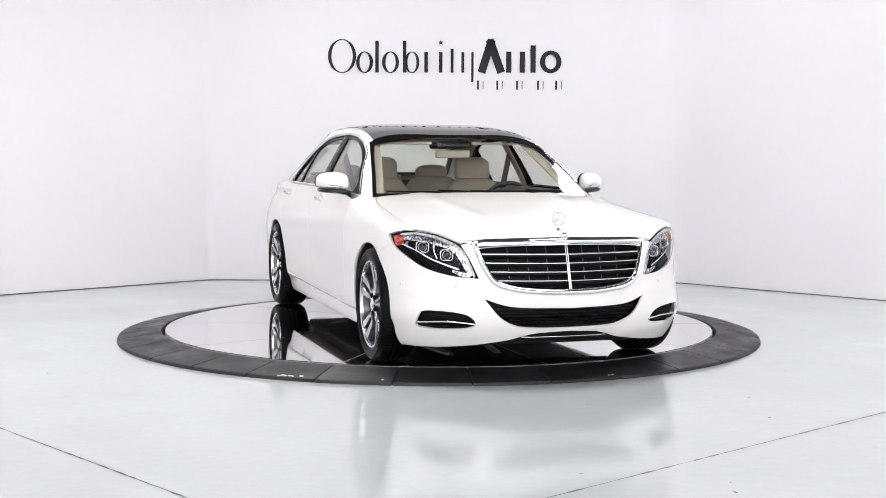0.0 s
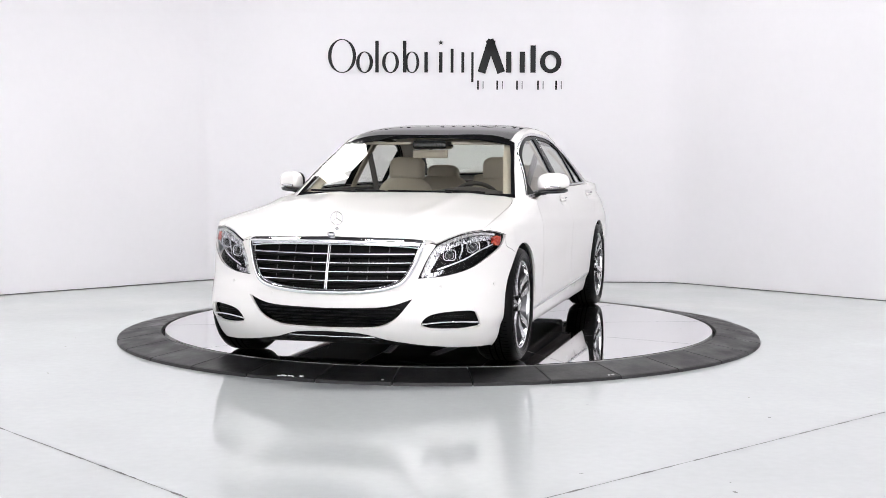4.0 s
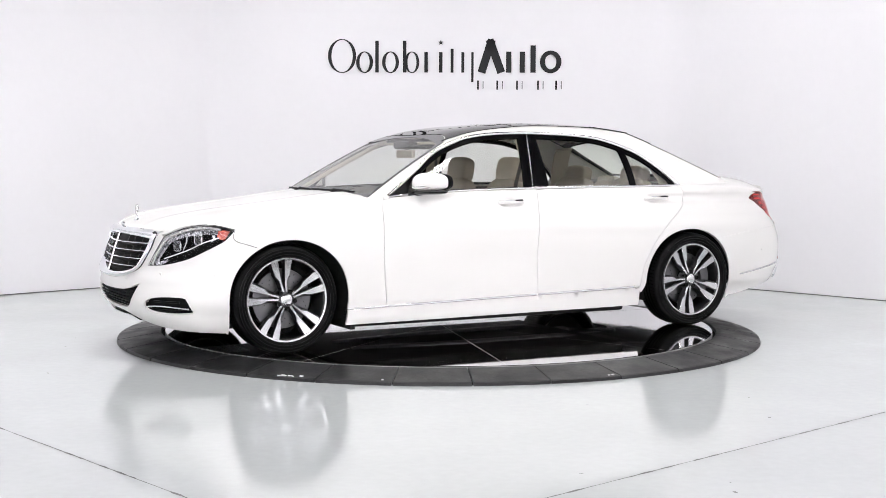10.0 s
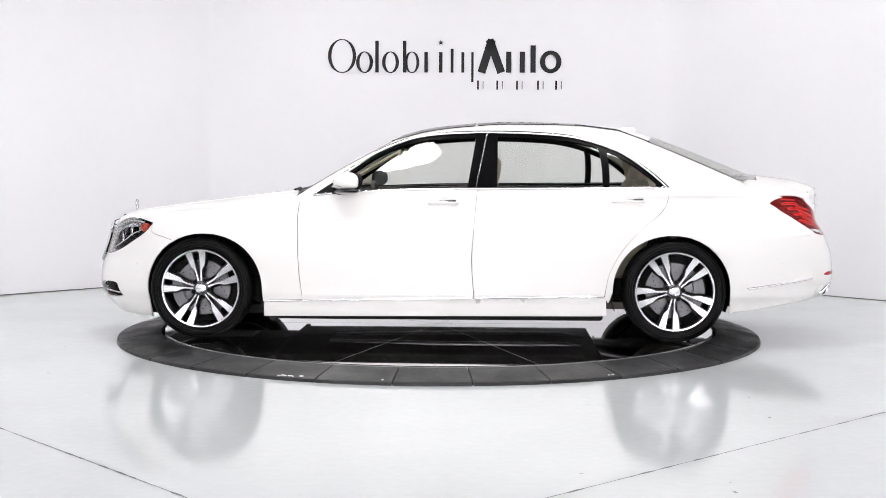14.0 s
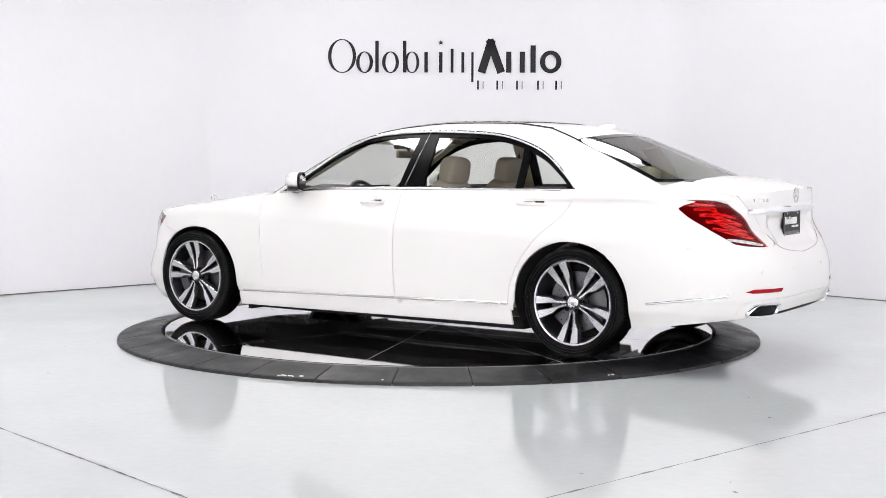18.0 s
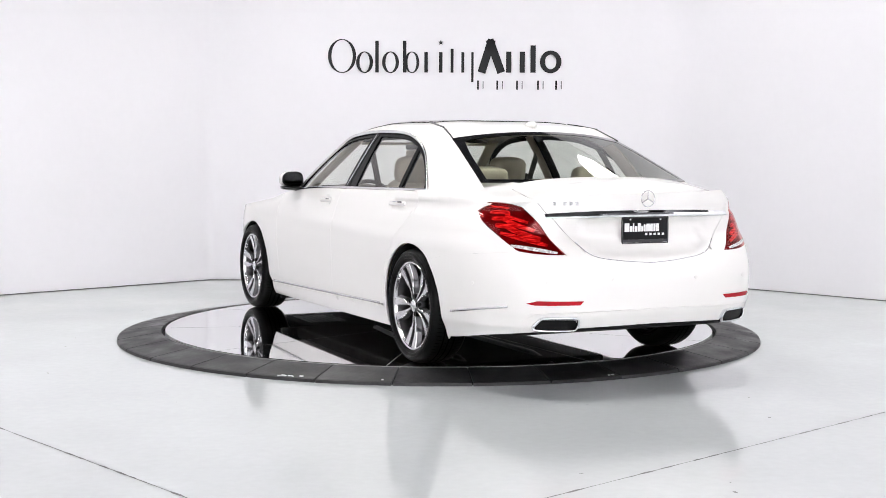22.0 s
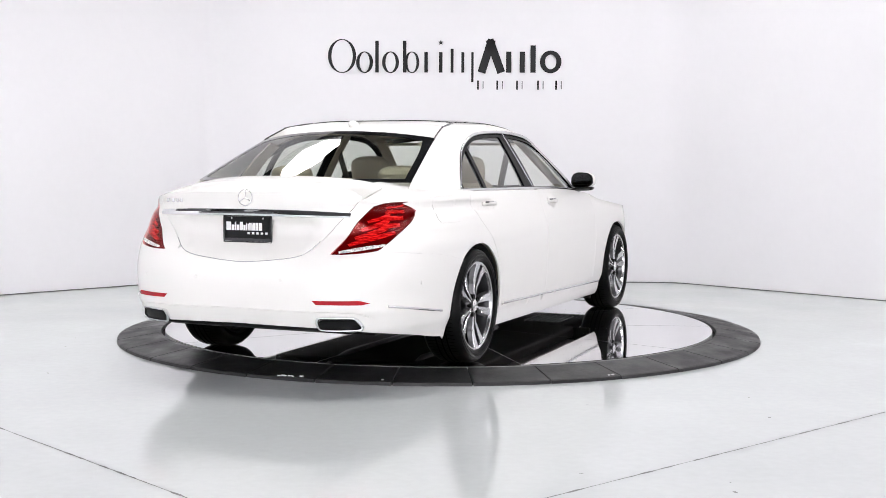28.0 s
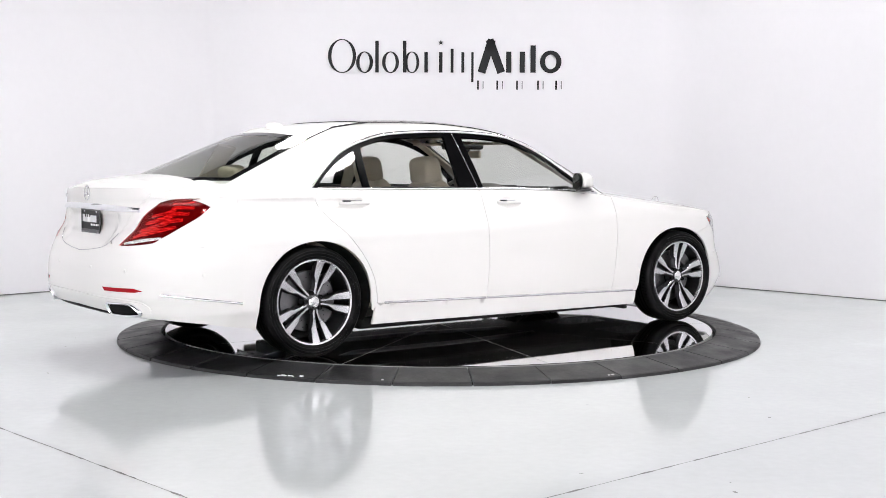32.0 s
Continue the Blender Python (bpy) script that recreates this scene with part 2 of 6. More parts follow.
def resample(poly, step, closed=True):
    out = []
    n = len(poly)
    for i in range(n if closed else n - 1):
        a, b = np.array(poly[i]), np.array(poly[(i + 1) % n])
        L = np.linalg.norm(b - a)
        if L < 1e-6:
            continue
        k = max(1, int(math.ceil(L / step)))
        for j in range(k):
            out.append(tuple(a + (b - a) * j / k))
    if not closed:
        out.append(tuple(poly[-1]))
    return out


def signed_area(poly):
    q = np.array(poly)
    return 0.5 * np.sum(q[:, 0] * np.roll(q[:, 1], -1) - np.roll(q[:, 0], -1) * q[:, 1])


def inset(poly, g):
    """Shrinks a closed outline by g."""
    q = np.array([p for i, p in enumerate(poly) if np.linalg.norm(np.array(p) - np.array(poly[i - 1])) > 1e-6])
    if signed_area(q) < 0:
        q = q[::-1]
    e = np.roll(q, -1, 0) - q
    e /= np.linalg.norm(e, axis=1)[:, None]
    nrm = np.stack([-e[:, 1], e[:, 0]], 1)
    b = nrm + np.roll(nrm, 1, 0)
    d = np.maximum(np.linalg.norm(b, axis=1), 0.7)
    return [tuple(v) for v in q + b / d[:, None] ** 2 * 2 * g]


def inside(pts, poly):
    q = np.array(poly)
    x, y = pts[:, 0], pts[:, 1]
    res = np.zeros(len(pts), bool)
    for (x0, y0), (x1, y1) in zip(q, np.roll(q, -1, 0)):
        if y0 != y1:
            res ^= ((y0 > y) != (y1 > y)) & (x < (x1 - x0) * (y - y0) / (y1 - y0) + x0)
    return res


def sheet(poly, surf, grid=0.035, holes=(), offset=0.0, lip=0.014, gap=0.002, ref=(0, 0, 0.6)):
    """Verts, faces and normals of the piece of the surface inside an outline of its domain, with turned-in edges."""
    from mathutils.geometry import delaunay_2d_cdt
    loops = [resample(inset(poly, gap) if gap else poly, grid)] + [resample(inset(h, -gap) if gap else h, grid) for h in holes]
    co, edges = [], []
    for lp in loops:
        s = len(co)
        co += lp
        edges += [(s + i, s + (i + 1) % len(lp)) for i in range(len(lp))]
    q = np.array(loops[0])
    lo, hi = q.min(0), q.max(0)
    gx, gy = np.meshgrid(np.arange(lo[0] + grid / 2, hi[0], grid), np.arange(lo[1] + grid / 2, hi[1], grid))
    g = np.stack([gx.ravel(), gy.ravel()], 1)
    if len(g):
        ok = inside(g, loops[0])
        for lp in loops[1:]:
            ok &= ~inside(g, lp)
        g = g[ok]
        if len(g):
            allb = np.array(co)
            dist = np.min(np.linalg.norm(g[:, None, :] - allb[None, :, :], axis=2), axis=1)
            g = g[dist > grid * 0.55]
    res = delaunay_2d_cdt([Vector(c) for c in co] + [Vector(c) for c in g.tolist()], edges, [], 0, 1e-7)
    v2, faces = res[0], [list(f) for f in res[2]]
    mid = np.array([(sum(v2[i][0] for i in f) / len(f), sum(v2[i][1] for i in f) / len(f)) for f in faces])
    keep = inside(mid, loops[0])
    for lp in loops[1:]:
        keep &= ~inside(mid, lp)
    faces = [f for f, k in zip(faces, keep) if k]
    V, N = [], []
    for a, b in v2:
        p = surf(a, b)
        d = 0.002
        n = (surf(a + d, b) - surf(a - d, b)).cross(surf(a, b + d) - surf(a, b - d))
        if n.length < 1e-12:
            n = Vector((0, 0, 1))
        n.normalize()
        if n.dot(p - Vector((max(-1.6, min(1.6, p.x)) if abs(p.x) > 1.0 else p.x, ref[1], ref[2]))) < 0:
            n.negate()
        V.append(p + n * offset)
        N.append(n)
    for f in faces:
        a, b, c = V[f[0]], V[f[1]], V[f[2]]
        if (b - a).cross(c - a).dot(N[f[0]]) < 0:
            f.reverse()
    if lip:
        count = {}
        for f in faces:
            for i in range(len(f)):
                count.setdefault(tuple(sorted((f[i], f[i - 1]))), []).append((f[i - 1], f[i]))
        for es in list(count.values()):
            if len(es) == 1:
                a, b = es[0]
                side = (V[b] - V[a]).cross(N[a])
                if side.length < 1e-9:
                    continue
                side.normalize()
                s = len(V)
                V += [V[a], V[b], V[b] - N[b] * lip, V[a] - N[a] * lip]
                N += [side] * 4
                faces.append([s, s + 3, s + 2, s + 1])
    return V, faces, N


def joined(*parts):
    V, F, N = [], [], []
    for v, f, n in parts:
        s = len(V)
        V, N = V + v, N + n
        F += [[i + s for i in q] for q in f]
    return V, F, N


def mirrored(d):
    V, F, N = d
    flip = lambda p: Vector((p[0], -p[1], p[2]))
    return [flip(p) for p in V], [f[::-1] for f in F], [flip(n) for n in N]


def put(name, d, material, parent, label=""):
    return mesh_ob(name, d[0], d[1], material, parent, label, normals=d[2])


def pair(name, d, material, parent, label=""):
    return put(name, d, material, parent, label), put(name, mirrored(d), material, parent, label)


def tube(path, rx, ry=None, closed=False, seg=8, up=Vector((0, 0, 1))):
    """Verts and faces of a bar of oval section along a path."""
    ry = ry or rx
    P = [Vector(p) for p in path]
    V, F = [], []
    n = len(P)
    for i, p in enumerate(P):
        t = (P[(i + 1) % n] - P[i - 1]) if closed else (P[min(i + 1, n - 1)] - P[max(i - 1, 0)])
        t.normalize()
        a = up.cross(t)
        a = a.normalized() if a.length > 1e-4 else Vector((1, 0, 0))
        b = t.cross(a)
        for k in range(seg):
            c = 2 * math.pi * (k + 0.5) / seg
            V.append(p + a * (rx * math.cos(c)) + b * (ry * math.sin(c)))
    for i in range(n if closed else n - 1):
        for k in range(seg):
            j = (i + 1) % n
            F.append([i * seg + k, i * seg + (k + 1) % seg, j * seg + (k + 1) % seg, j * seg + k])
    if not closed:
        F += [list(range(seg))[::-1], [(n - 1) * seg + k for k in range(seg)]]
    return V, F


def bar(name, path, rx, ry, material, parent, label="", closed=False, seg=8, up=Vector((0, 0, 1))):
    V, F = tube(path, rx, ry, closed, seg, up)
    bm = bmesh.new()
    vs = [bm.verts.new(v) for v in V]
    for f in F:
        bm.faces.new([vs[i] for i in f])
    return part(name, bm, material, parent, label, smooth=True, sharp=60)


def lathe(profile, seg=64, axis="y"):
    """A bmesh turned from (radius, height) about the y axis (or z)."""
    bm = bmesh.new()
    rings = []
    for r, hgt in profile:
        ring = []
        for k in range(seg):
            a = 2 * math.pi * k / seg
            ring.append(bm.verts.new((r * math.cos(a), hgt, r * math.sin(a)) if axis == "y" else (r * math.cos(a), r * math.sin(a), hgt)))
        rings.append(ring)
    for a, b in zip(rings, rings[1:]):
        for k in range(seg):
            bm.faces.new((a[k], a[(k + 1) % seg], b[(k + 1) % seg], b[k]))
    return bm


# ---- the studio ----
def wall_run(name, pts, z0, z1, thick, material, label):
    """An upright wall of even thickness along a path, thick side away from the room's middle."""
    bm = bmesh.new()
    P = [Vector((x, y, 0)) for x, y in pts]
    rows = []
    for i, p in enumerate(P):
        t = (P[min(i + 1, len(P) - 1)] - P[max(i - 1, 0)]).normalized()
        n = Vector((t.y, -t.x, 0))
        if n.dot(p - Vector((0, -2, 0))) < 0:
            n = -n
        q = p + n * thick
        rows.append([bm.verts.new((p.x, p.y, z0)), bm.verts.new((p.x, p.y, z1)), bm.verts.new((q.x, q.y, z1)), bm.verts.new((q.x, q.y, z0))])
    for a, b in zip(rows, rows[1:]):
        for k in range(4):
            bm.faces.new((a[k], b[k], b[(k + 1) % 4], a[(k + 1) % 4]))
    bm.faces.new(rows[0])
    bm.faces.new(rows[-1][::-1])
    return tagged(part(name, bm, material, None, smooth=True), label, "wall", kind="structure")


def round_corner(a, c, b, r, n=10):
    a, b, c = Vector(a), Vector(b), Vector(c)
    u, v = (a - c).normalized(), (b - c).normalized()
    half = u.angle(v) / 2
    d = r / math.tan(half)
    out = []
    m = c + (u + v).normalized() * (r / math.sin(half))
    s, e = c + u * d - m, c + v * d - m
    a0, a1 = math.atan2(s.y, s.x), math.atan2(e.y, e.x)
    a1 = a0 + (a1 - a0 + math.pi) % (2 * math.pi) - math.pi
    for k in range(n + 1):
        w = a0 + (a1 - a0) * k / n
        out.append((m.x + r * math.cos(w), m.y + r * math.sin(w)))
    return out


WALL_H = 4.9
BACK = [(-5.6, 0.966)] + round_corner((-5.6, 0.966), (-2.42, 4.018), (2.47, 3.872), 0.15) + round_corner((-2.42, 4.018), (2.47, 3.872), (5.5, 0.67), 0.4) + [(5.5, 0.67)]
wall_run("wall_north", BACK, 0, WALL_H, 0.15, WALL, "smooth white studio wall with rounded angled corners")
wall_run("wall_west", [(-5.6, 0.966), (-5.6, -11.0)], 0, WALL_H, 0.15, WALL, "plain white studio side wall")
wall_run("wall_east", [(5.5, 0.67), (5.5, -11.0)], 0, WALL_H, 0.15, WALL, "plain white studio side wall")
wall_run("wall_south", [(-5.6, -11.0), (5.5, -11.0)], 0, WALL_H, 0.15, WALL, "plain white studio wall behind the camera")
tagged(part("ceiling", box_bm(-6, 6, -11.5, 4.5, WALL_H, WALL_H + 0.2), DARKCEIL), "dark painted studio ceiling", "ceiling", kind="structure")
tagged(part("floor", box_bm(-6, 6, -11.5, 4.5, -0.2, 0.0), FLOOR), "glossy pale grey epoxy studio floor", "floor", kind="structure")

# thin dark joint where the wall meets the floor
foot = [((x, y - 0.006), 0) for x, y in BACK]
bar("baseboard", [(x * 0.999, y - 0.006, 0.004) for (x, y), _ in foot], 0.004, 0.004, JOINT, None)
tagged(bpy.data.objects["baseboard"], "thin grey joint along the foot of the wall", "baseboard", kind="structure")


def floor_joint(a, b):
    rnd = random.Random(7)
    A, B = Vector((*a, 0.001)), Vector((*b, 0.001))
    d = (B - A).normalized()
    n = Vector((-d.y, d.x, 0))
    L = (B - A).length
    k = int(L / 0.04)
    V, F = [], []
    for i in range(k + 1):
        p = A + d * (L * i / k) + n * rnd.uniform(-0.0012, 0.0012)
        w = 0.0022 + rnd.random() ** 4 * 0.006
        V += [p + n * w, p - n * w]
        if i:
            F.append([2 * i - 2, 2 * i - 1, 2 * i + 1, 2 * i])
    ob = mesh_ob("floor_joint", V, F, JOINT)
    tagged(ob, "thin dark sealed joint line in the epoxy floor", "floor joint", "floor joints", kind="structure")


floor_joint((-5.4, 0.2), (0.0, -5.72))
floor_joint((5.4, -0.2), (-0.9, -5.85))


def floor_specks():
    """Small dark specks and scuffs scattered on the epoxy."""
    rnd = random.Random(11)
    V, F = [], []
    spots = [(rnd.uniform(-4, 4), rnd.uniform(-5.5, 3.6), rnd.uniform(.003, .008)) for _ in range(60)]
    for x, y, r in spots:
        if 2.35 ** 2 > x * x + y * y:
            continue
        n, st = 6, len(V)
        an, el = rnd.uniform(0, 3), rnd.uniform(1, 3.5)
        for k in range(n):
            t = 2 * math.pi * k / n
            u, v = r * el * math.cos(t) * rnd.uniform(.6, 1.1), r * math.sin(t) * rnd.uniform(.6, 1.1)
            V.append((x + u * math.cos(an) - v * math.sin(an), y + u * math.sin(an) + v * math.cos(an), .0008))
        F.append(list(range(st, st + n)))
    tagged(mesh_ob("floor_specks", V, F, JOINT), "small dark specks and scuffs on the grey floor", "floor marks", kind="stuff")


floor_specks()


def softbox(e, tg, dia):
    """A hanging studio light: an eight-sided dark housing with a pale diffuser and a rod up to the ceiling."""
    m = look(e, tg)
    ob = thing("studio_softbox", "black octagonal studio softbox with a white diffuser hung from the ceiling", "studio light", "studio lights", m=m)
    # the lip below the diffuser is added to keep light off the upper walls
    bm = lathe([(dia / 2 + .032, .012), (dia / 2 + .034, -.12), (dia / 2 + .046, -.12), (dia / 2 + .05, 0.03), (dia * .30, .30), (.06, .34), (.001, .34)], 8, "z")
    part("housing", bm, BLACKPL, ob)
    part("diffuser", lathe([(.001, .014), (dia / 2 + .03, .014), (dia / 2 + .03, .022), (.001, .022)], 8, "z"), GLOWMAT, ob, "glowing white diffuser")
    top = m.inverted() @ Vector((e[0], e[1], WALL_H))
    bar("hanging_rod", [Vector((0, 0, .33)), top], 0.015, 0.015, BLACKPL, ob, up=Vector((1, 0, 0)))


# body of an added wall light: housing, diffuser and rods, all out of view
def washer(e, tg, sx_, sy_):
    m = look(e, tg)
    ob = thing("wall_washer", "long dark strip light added out of view to brighten the white wall", "strip light", "wall washers", m=m)
    part("housing", box_bm(-sx_ / 2 - .03, sx_ / 2 + .03, -sy_ / 2 - .03, sy_ / 2 + .03, .03, .12, .01), BLACKPL, ob)
    part("diffuser", box_bm(-sx_ / 2, sx_ / 2, -sy_ / 2, sy_ / 2, .012, .028), SOFTMAT, ob)
    for u in (-.4, .4):
        a = Vector((u * sx_, 0, .11))
        w = m @ a
        bar("hanging_rod", [a, m.inverted() @ Vector((w.x, w.y, WALL_H))], 0.01, 0.01, BLACKPL, ob, up=Vector((1, 0, 0)))


for e, tg, sx_ in SOFTBOXES:
    softbox(e, tg, sx_)
for e, tg, sx_, sy_, wt in ADDED_WASHERS:
    washer(e, tg, sx_, sy_)


# ---- wall sign: a name in plain strokes and ovals, kept unreadable ----
def wall_sign():
    ob = thing("wall_sign", "charcoal raised company sign mounted on white wall", "sign", m=pose(0, 3.942, 0, 0, 0, -1.71))
    X = lambda px: (-1.17 + (px - 580) / 414 * 2.443) * 0.996
    Z = lambda py: 1.2575 + (1.2675 - (py - 70) / 60 * 0.352) * 0.996

    def stroke(px0, py0, px1, py1, w, name="stroke"):
        a, b = Vector((X(px0), 0, Z(py0))), Vector((X(px1), 0, Z(py1)))
        d = (b - a).normalized()
        n = Vector((-d.z, 0, d.x)) * (w / 2 * 0.0059)
        bm = bmesh.new()
        f = [bm.verts.new(v) for v in (a + n, b + n, b - n, a - n)]
        g = [bm.verts.new(v.co + Vector((0, -0.007, 0))) for v in f]
        bm.faces.new(f)
        bm.faces.new(g[::-1])
        for k in range(4):
            bm.faces.new((f[k], g[k], g[(k + 1) % 4], f[(k + 1) % 4]))
        part(name, bm, SIGNBLK, ob)

    def oval(cx, cy, rx, ry, wx, wy):
        bm = bmesh.new()
        n = 40
        R = []
        for k in range(n):
            c, s = math.cos(2 * math.pi * k / n), math.sin(2 * math.pi * k / n)
            o, i = (X(cx + rx * c), Z(cy + ry * s)), (X(cx + (rx - wx) * c), Z(cy + (ry - wy) * s))
            R.append([bm.verts.new((o[0], 0, o[1])), bm.verts.new((o[0], -0.007, o[1])), bm.verts.new((i[0], -0.007, i[1])), bm.verts.new((i[0], 0, i[1]))])
        for k in range(n):
            a, b = R[k], R[(k + 1) % n]
            for j in range(4):
                bm.faces.new((a[j], b[j], b[(j + 1) % 4], a[(j + 1) % 4]))
        part("oval", bm, SIGNBLK, ob)

    oval(605, 99, 25, 30, 6, 1.5)
    oval(645, 110, 15, 19, 6, 1.5)
    stroke(667, 72, 667, 128, 6)
    oval(691, 110, 15, 19, 6, 1.5)
    stroke(716, 72, 716, 128, 6)
    oval(729, 110, 13, 19, 5, 1.5)
    stroke(754, 92, 754, 128, 6)
    stroke(780, 92, 780, 128, 6)
    stroke(800, 86, 800, 128, 5)
    stroke(819, 92, 819, 128, 5)
    stroke(836, 92, 836, 145, 4)
    stroke(870, 70, 852, 128, 14)
    stroke(866, 70, 887, 128, 14)
    stroke(900, 91, 900, 128, 9)
    stroke(924, 91, 924, 128, 9)
    stroke(943, 80, 943, 128, 9)
    oval(974, 109, 19, 20, 9, 7)
    for px in (846, 880, 915, 952, 984):
        stroke(px, 142, px, 158, 3.0)
        stroke(px + 9, 143, px + 9, 157, 1.2)
    bm = bmesh.new()
    pts = [(X(780) + r * math.sin(2 * math.pi * k / 10), Z(75) + r * math.cos(2 * math.pi * k / 10)) for k, r in enumerate([0.030, 0.012] * 5)]
    f = [bm.verts.new((a, 0, b)) for a, b in pts]
    g = [bm.verts.new((a, -0.007, b)) for a, b in pts]
    bm.faces.new(f)
    bm.faces.new(g[::-1])
    for k in range(10):
        bm.faces.new((f[k], g[k], g[(k + 1) % 10], f[(k + 1) % 10]))
    part("star", bm, SIGNBLK, ob)


wall_sign()


# ---- turntable ----
R_IN, R_OUT = 2.0, 2.318


def turntable():
    ob = thing("turntable", "car turntable with black rubber ramp tiles and a polished plate", "turntable")
    n = 32
    for k in range(n):
        a0 = radians(-85.25 + 11.25 * k) + 0.002
        a1 = a0 + radians(11.25) - 0.004
        bm = bmesh.new()
        rows = []
        for j in range(5):
            a = a0 + (a1 - a0) * j / 4
            c, s = math.cos(a), math.sin(a)
            ring = [(R_IN + 0.012, 0.0), (R_IN + 0.012, 0.058), (R_IN + 0.045, 0.060), (R_OUT - 0.016, 0.022), (R_OUT - 0.004, 0.018), (R_OUT, 0.0)]
            rows.append([bm.verts.new((r * c, r * s, z)) for r, z in ring])
        for a, b in zip(rows, rows[1:]):
            for i in range(6):
                bm.faces.new((a[i], b[i], b[(i + 1) % 6], a[(i + 1) % 6]))
        bm.faces.new(rows[0])
        bm.faces.new(rows[-1][::-1])
        part("ramp_tile", bm, RUBBER, ob)
    part("base_ring", lathe([(R_IN + .012, .002), (R_IN + .014, .040), (R_IN + .045, .042), (R_OUT - .022, .008), (R_OUT - .020, .002)], 128, "z"), PLATE_EDGE, ob)
    rnd = random.Random(3)
    for a in (-113.6, -113.1, -112.7, -111.9, -111.4, -110.2, -98.0, -64.5, -63.8):
        r = R_OUT - rnd.uniform(.012, .04)
        w = rnd.uniform(.006, .016)
        bm = bmesh.new()
        n = 7
        c = Vector((r * math.cos(radians(a)), r * math.sin(radians(a)), .0225 + (R_OUT - r - .012) * .14))
        ring = [bm.verts.new(c + Vector((w * rnd.uniform(.5, 1.1) * math.cos(2 * math.pi * k / n), w * .6 * rnd.uniform(.5, 1.1) * math.sin(2 * math.pi * k / n), .0035))) for k in range(n)]
        low = [bm.verts.new(v.co - Vector((0, 0, .006))) for v in ring]
        bm.faces.new(ring)
        for k in range(n):
            bm.faces.new((ring[k], low[k], low[(k + 1) % n], ring[(k + 1) % n]))
        part("paint_chip", bm, WHITEPL, ob, "white chipped spot on the rubber")
    part("gap_ring", lathe([(R_IN - 0.012, 0.0), (R_IN - 0.012, 0.030), (R_IN + 0.013, 0.030), (R_IN + 0.013, 0.0)], 96, "z"), PLATE_EDGE, ob)
    disc = thing("turning_plate", "", "")
    disc.parent = ob
    # the polished plate in ten cut sheets
    # the drum shows through the gaps as painted bright seam lines
    part("drum", lathe([(0.001, 0.001), (R_IN - 0.014, 0.001), (R_IN - 0.014, 0.056), (0.001, 0.056)], 96, "z"), SEAM, disc)
    m = 10
    for k in range(m):
        bm = bmesh.new()
        a0, a1 = 2 * math.pi * k / m + radians(1.5), 2 * math.pi * (k + 1) / m + radians(1.5)
        g = 0.003
        mid = (a0 + a1) / 2
        tip = Vector((math.cos(mid), math.sin(mid), 0)) * (g / math.sin((a1 - a0) / 2))
        loop = [tip]
        for j in range(17):
            a = a0 + (a1 - a0) * j / 16
            r = R_IN - 0.016
            da = g / r
            a = min(max(a, a0 + da), a1 - da)
            loop.append(Vector((r * math.cos(a), r * math.sin(a), 0)))
        f = [bm.verts.new(v + Vector((0, 0, PLATE_Z))) for v in loop]
        b = [bm.verts.new(v + Vector((0, 0, 0.0562))) for v in loop]
        bm.faces.new(f)
        bm.faces.new(b[::-1])
        for i in range(len(f)):
            bm.faces.new((f[i], b[i], b[(i + 1) % len(f)], f[(i + 1) % len(f)]))
        part("plate_sheet", bm, MIRROR, disc)
    return disc


plate = turntable()

# ---- the car: its surfaces, in its own space (x forward, y to its left, z up from the tyres' foot) ----
X0, XN = 1.3, 1.75
xf = pchip([.12, .2, .25, .35, .45, .55, .65, .75, .82, .95], [2.27, 2.35, 2.40, 2.448, 2.455, 2.43, 2.40, 2.362, 2.30, 2.15])
xr = pchip([.12, .2, .3, .375, .41, .45, .55, .65, .72, .82, .92, 1.0, 1.06], [-2.42, -2.56, -2.685, -2.724, -2.748, -2.747, -2.735, -2.70, -2.665, -2.618, -2.632, -2.642, -2.64])
nf = pchip([.1, .29, .45, .55, .65, .75, .9], [2.6, 2.6, 2.25, 2.07, 2.07, 2.15, 2.1])
nr = pchip([.1, .45, .7, .82, .92, 1.05], [4.0, 4.2, 4.6, 4.4, 3.9, 3.6])
ww = pchip([.12, .16, .2, .26, .31, .45, .6, .72, .82, .9, .96, 1.03, 1.1], [.84, .875, .893, .905, .925, .938, .946, .942, .928, .906, .886, .858, .825])


CUPS = ((-.045, .922), (-1.275, .936))


def half_w(x, z):
    """Half width of the lower body at station x and height z."""
    w = ww(z)
    # the falling crease along the flank and the swell over the arches
    c = 0.80 + 0.035 * (x - 0.6)
    if -2.3 < x < 1.9:
        e = math.exp(-((z - c) / 0.05) ** 2)
        w += 0.006 * e * min(1, (1.9 - x) / 0.4, (x + 2.3) / 0.6)
        w -= 0.010 * math.exp(-((z - 0.55) / 0.10) ** 2) * max(0, 1 - abs(x) / 1.1)
    if x > .8:
        w -= 0.010 * ((x - .8) / .95) ** 2
    # finger cups behind the door handles
    if .87 < z < .99:
        for cx, cz in CUPS:
            d = 1 - ((x - cx) / .105) ** 2 - ((z - cz) / .040) ** 2
            if d > 0:
                w -= 0.016 * d * d * (3 - 2 * d)
    return w


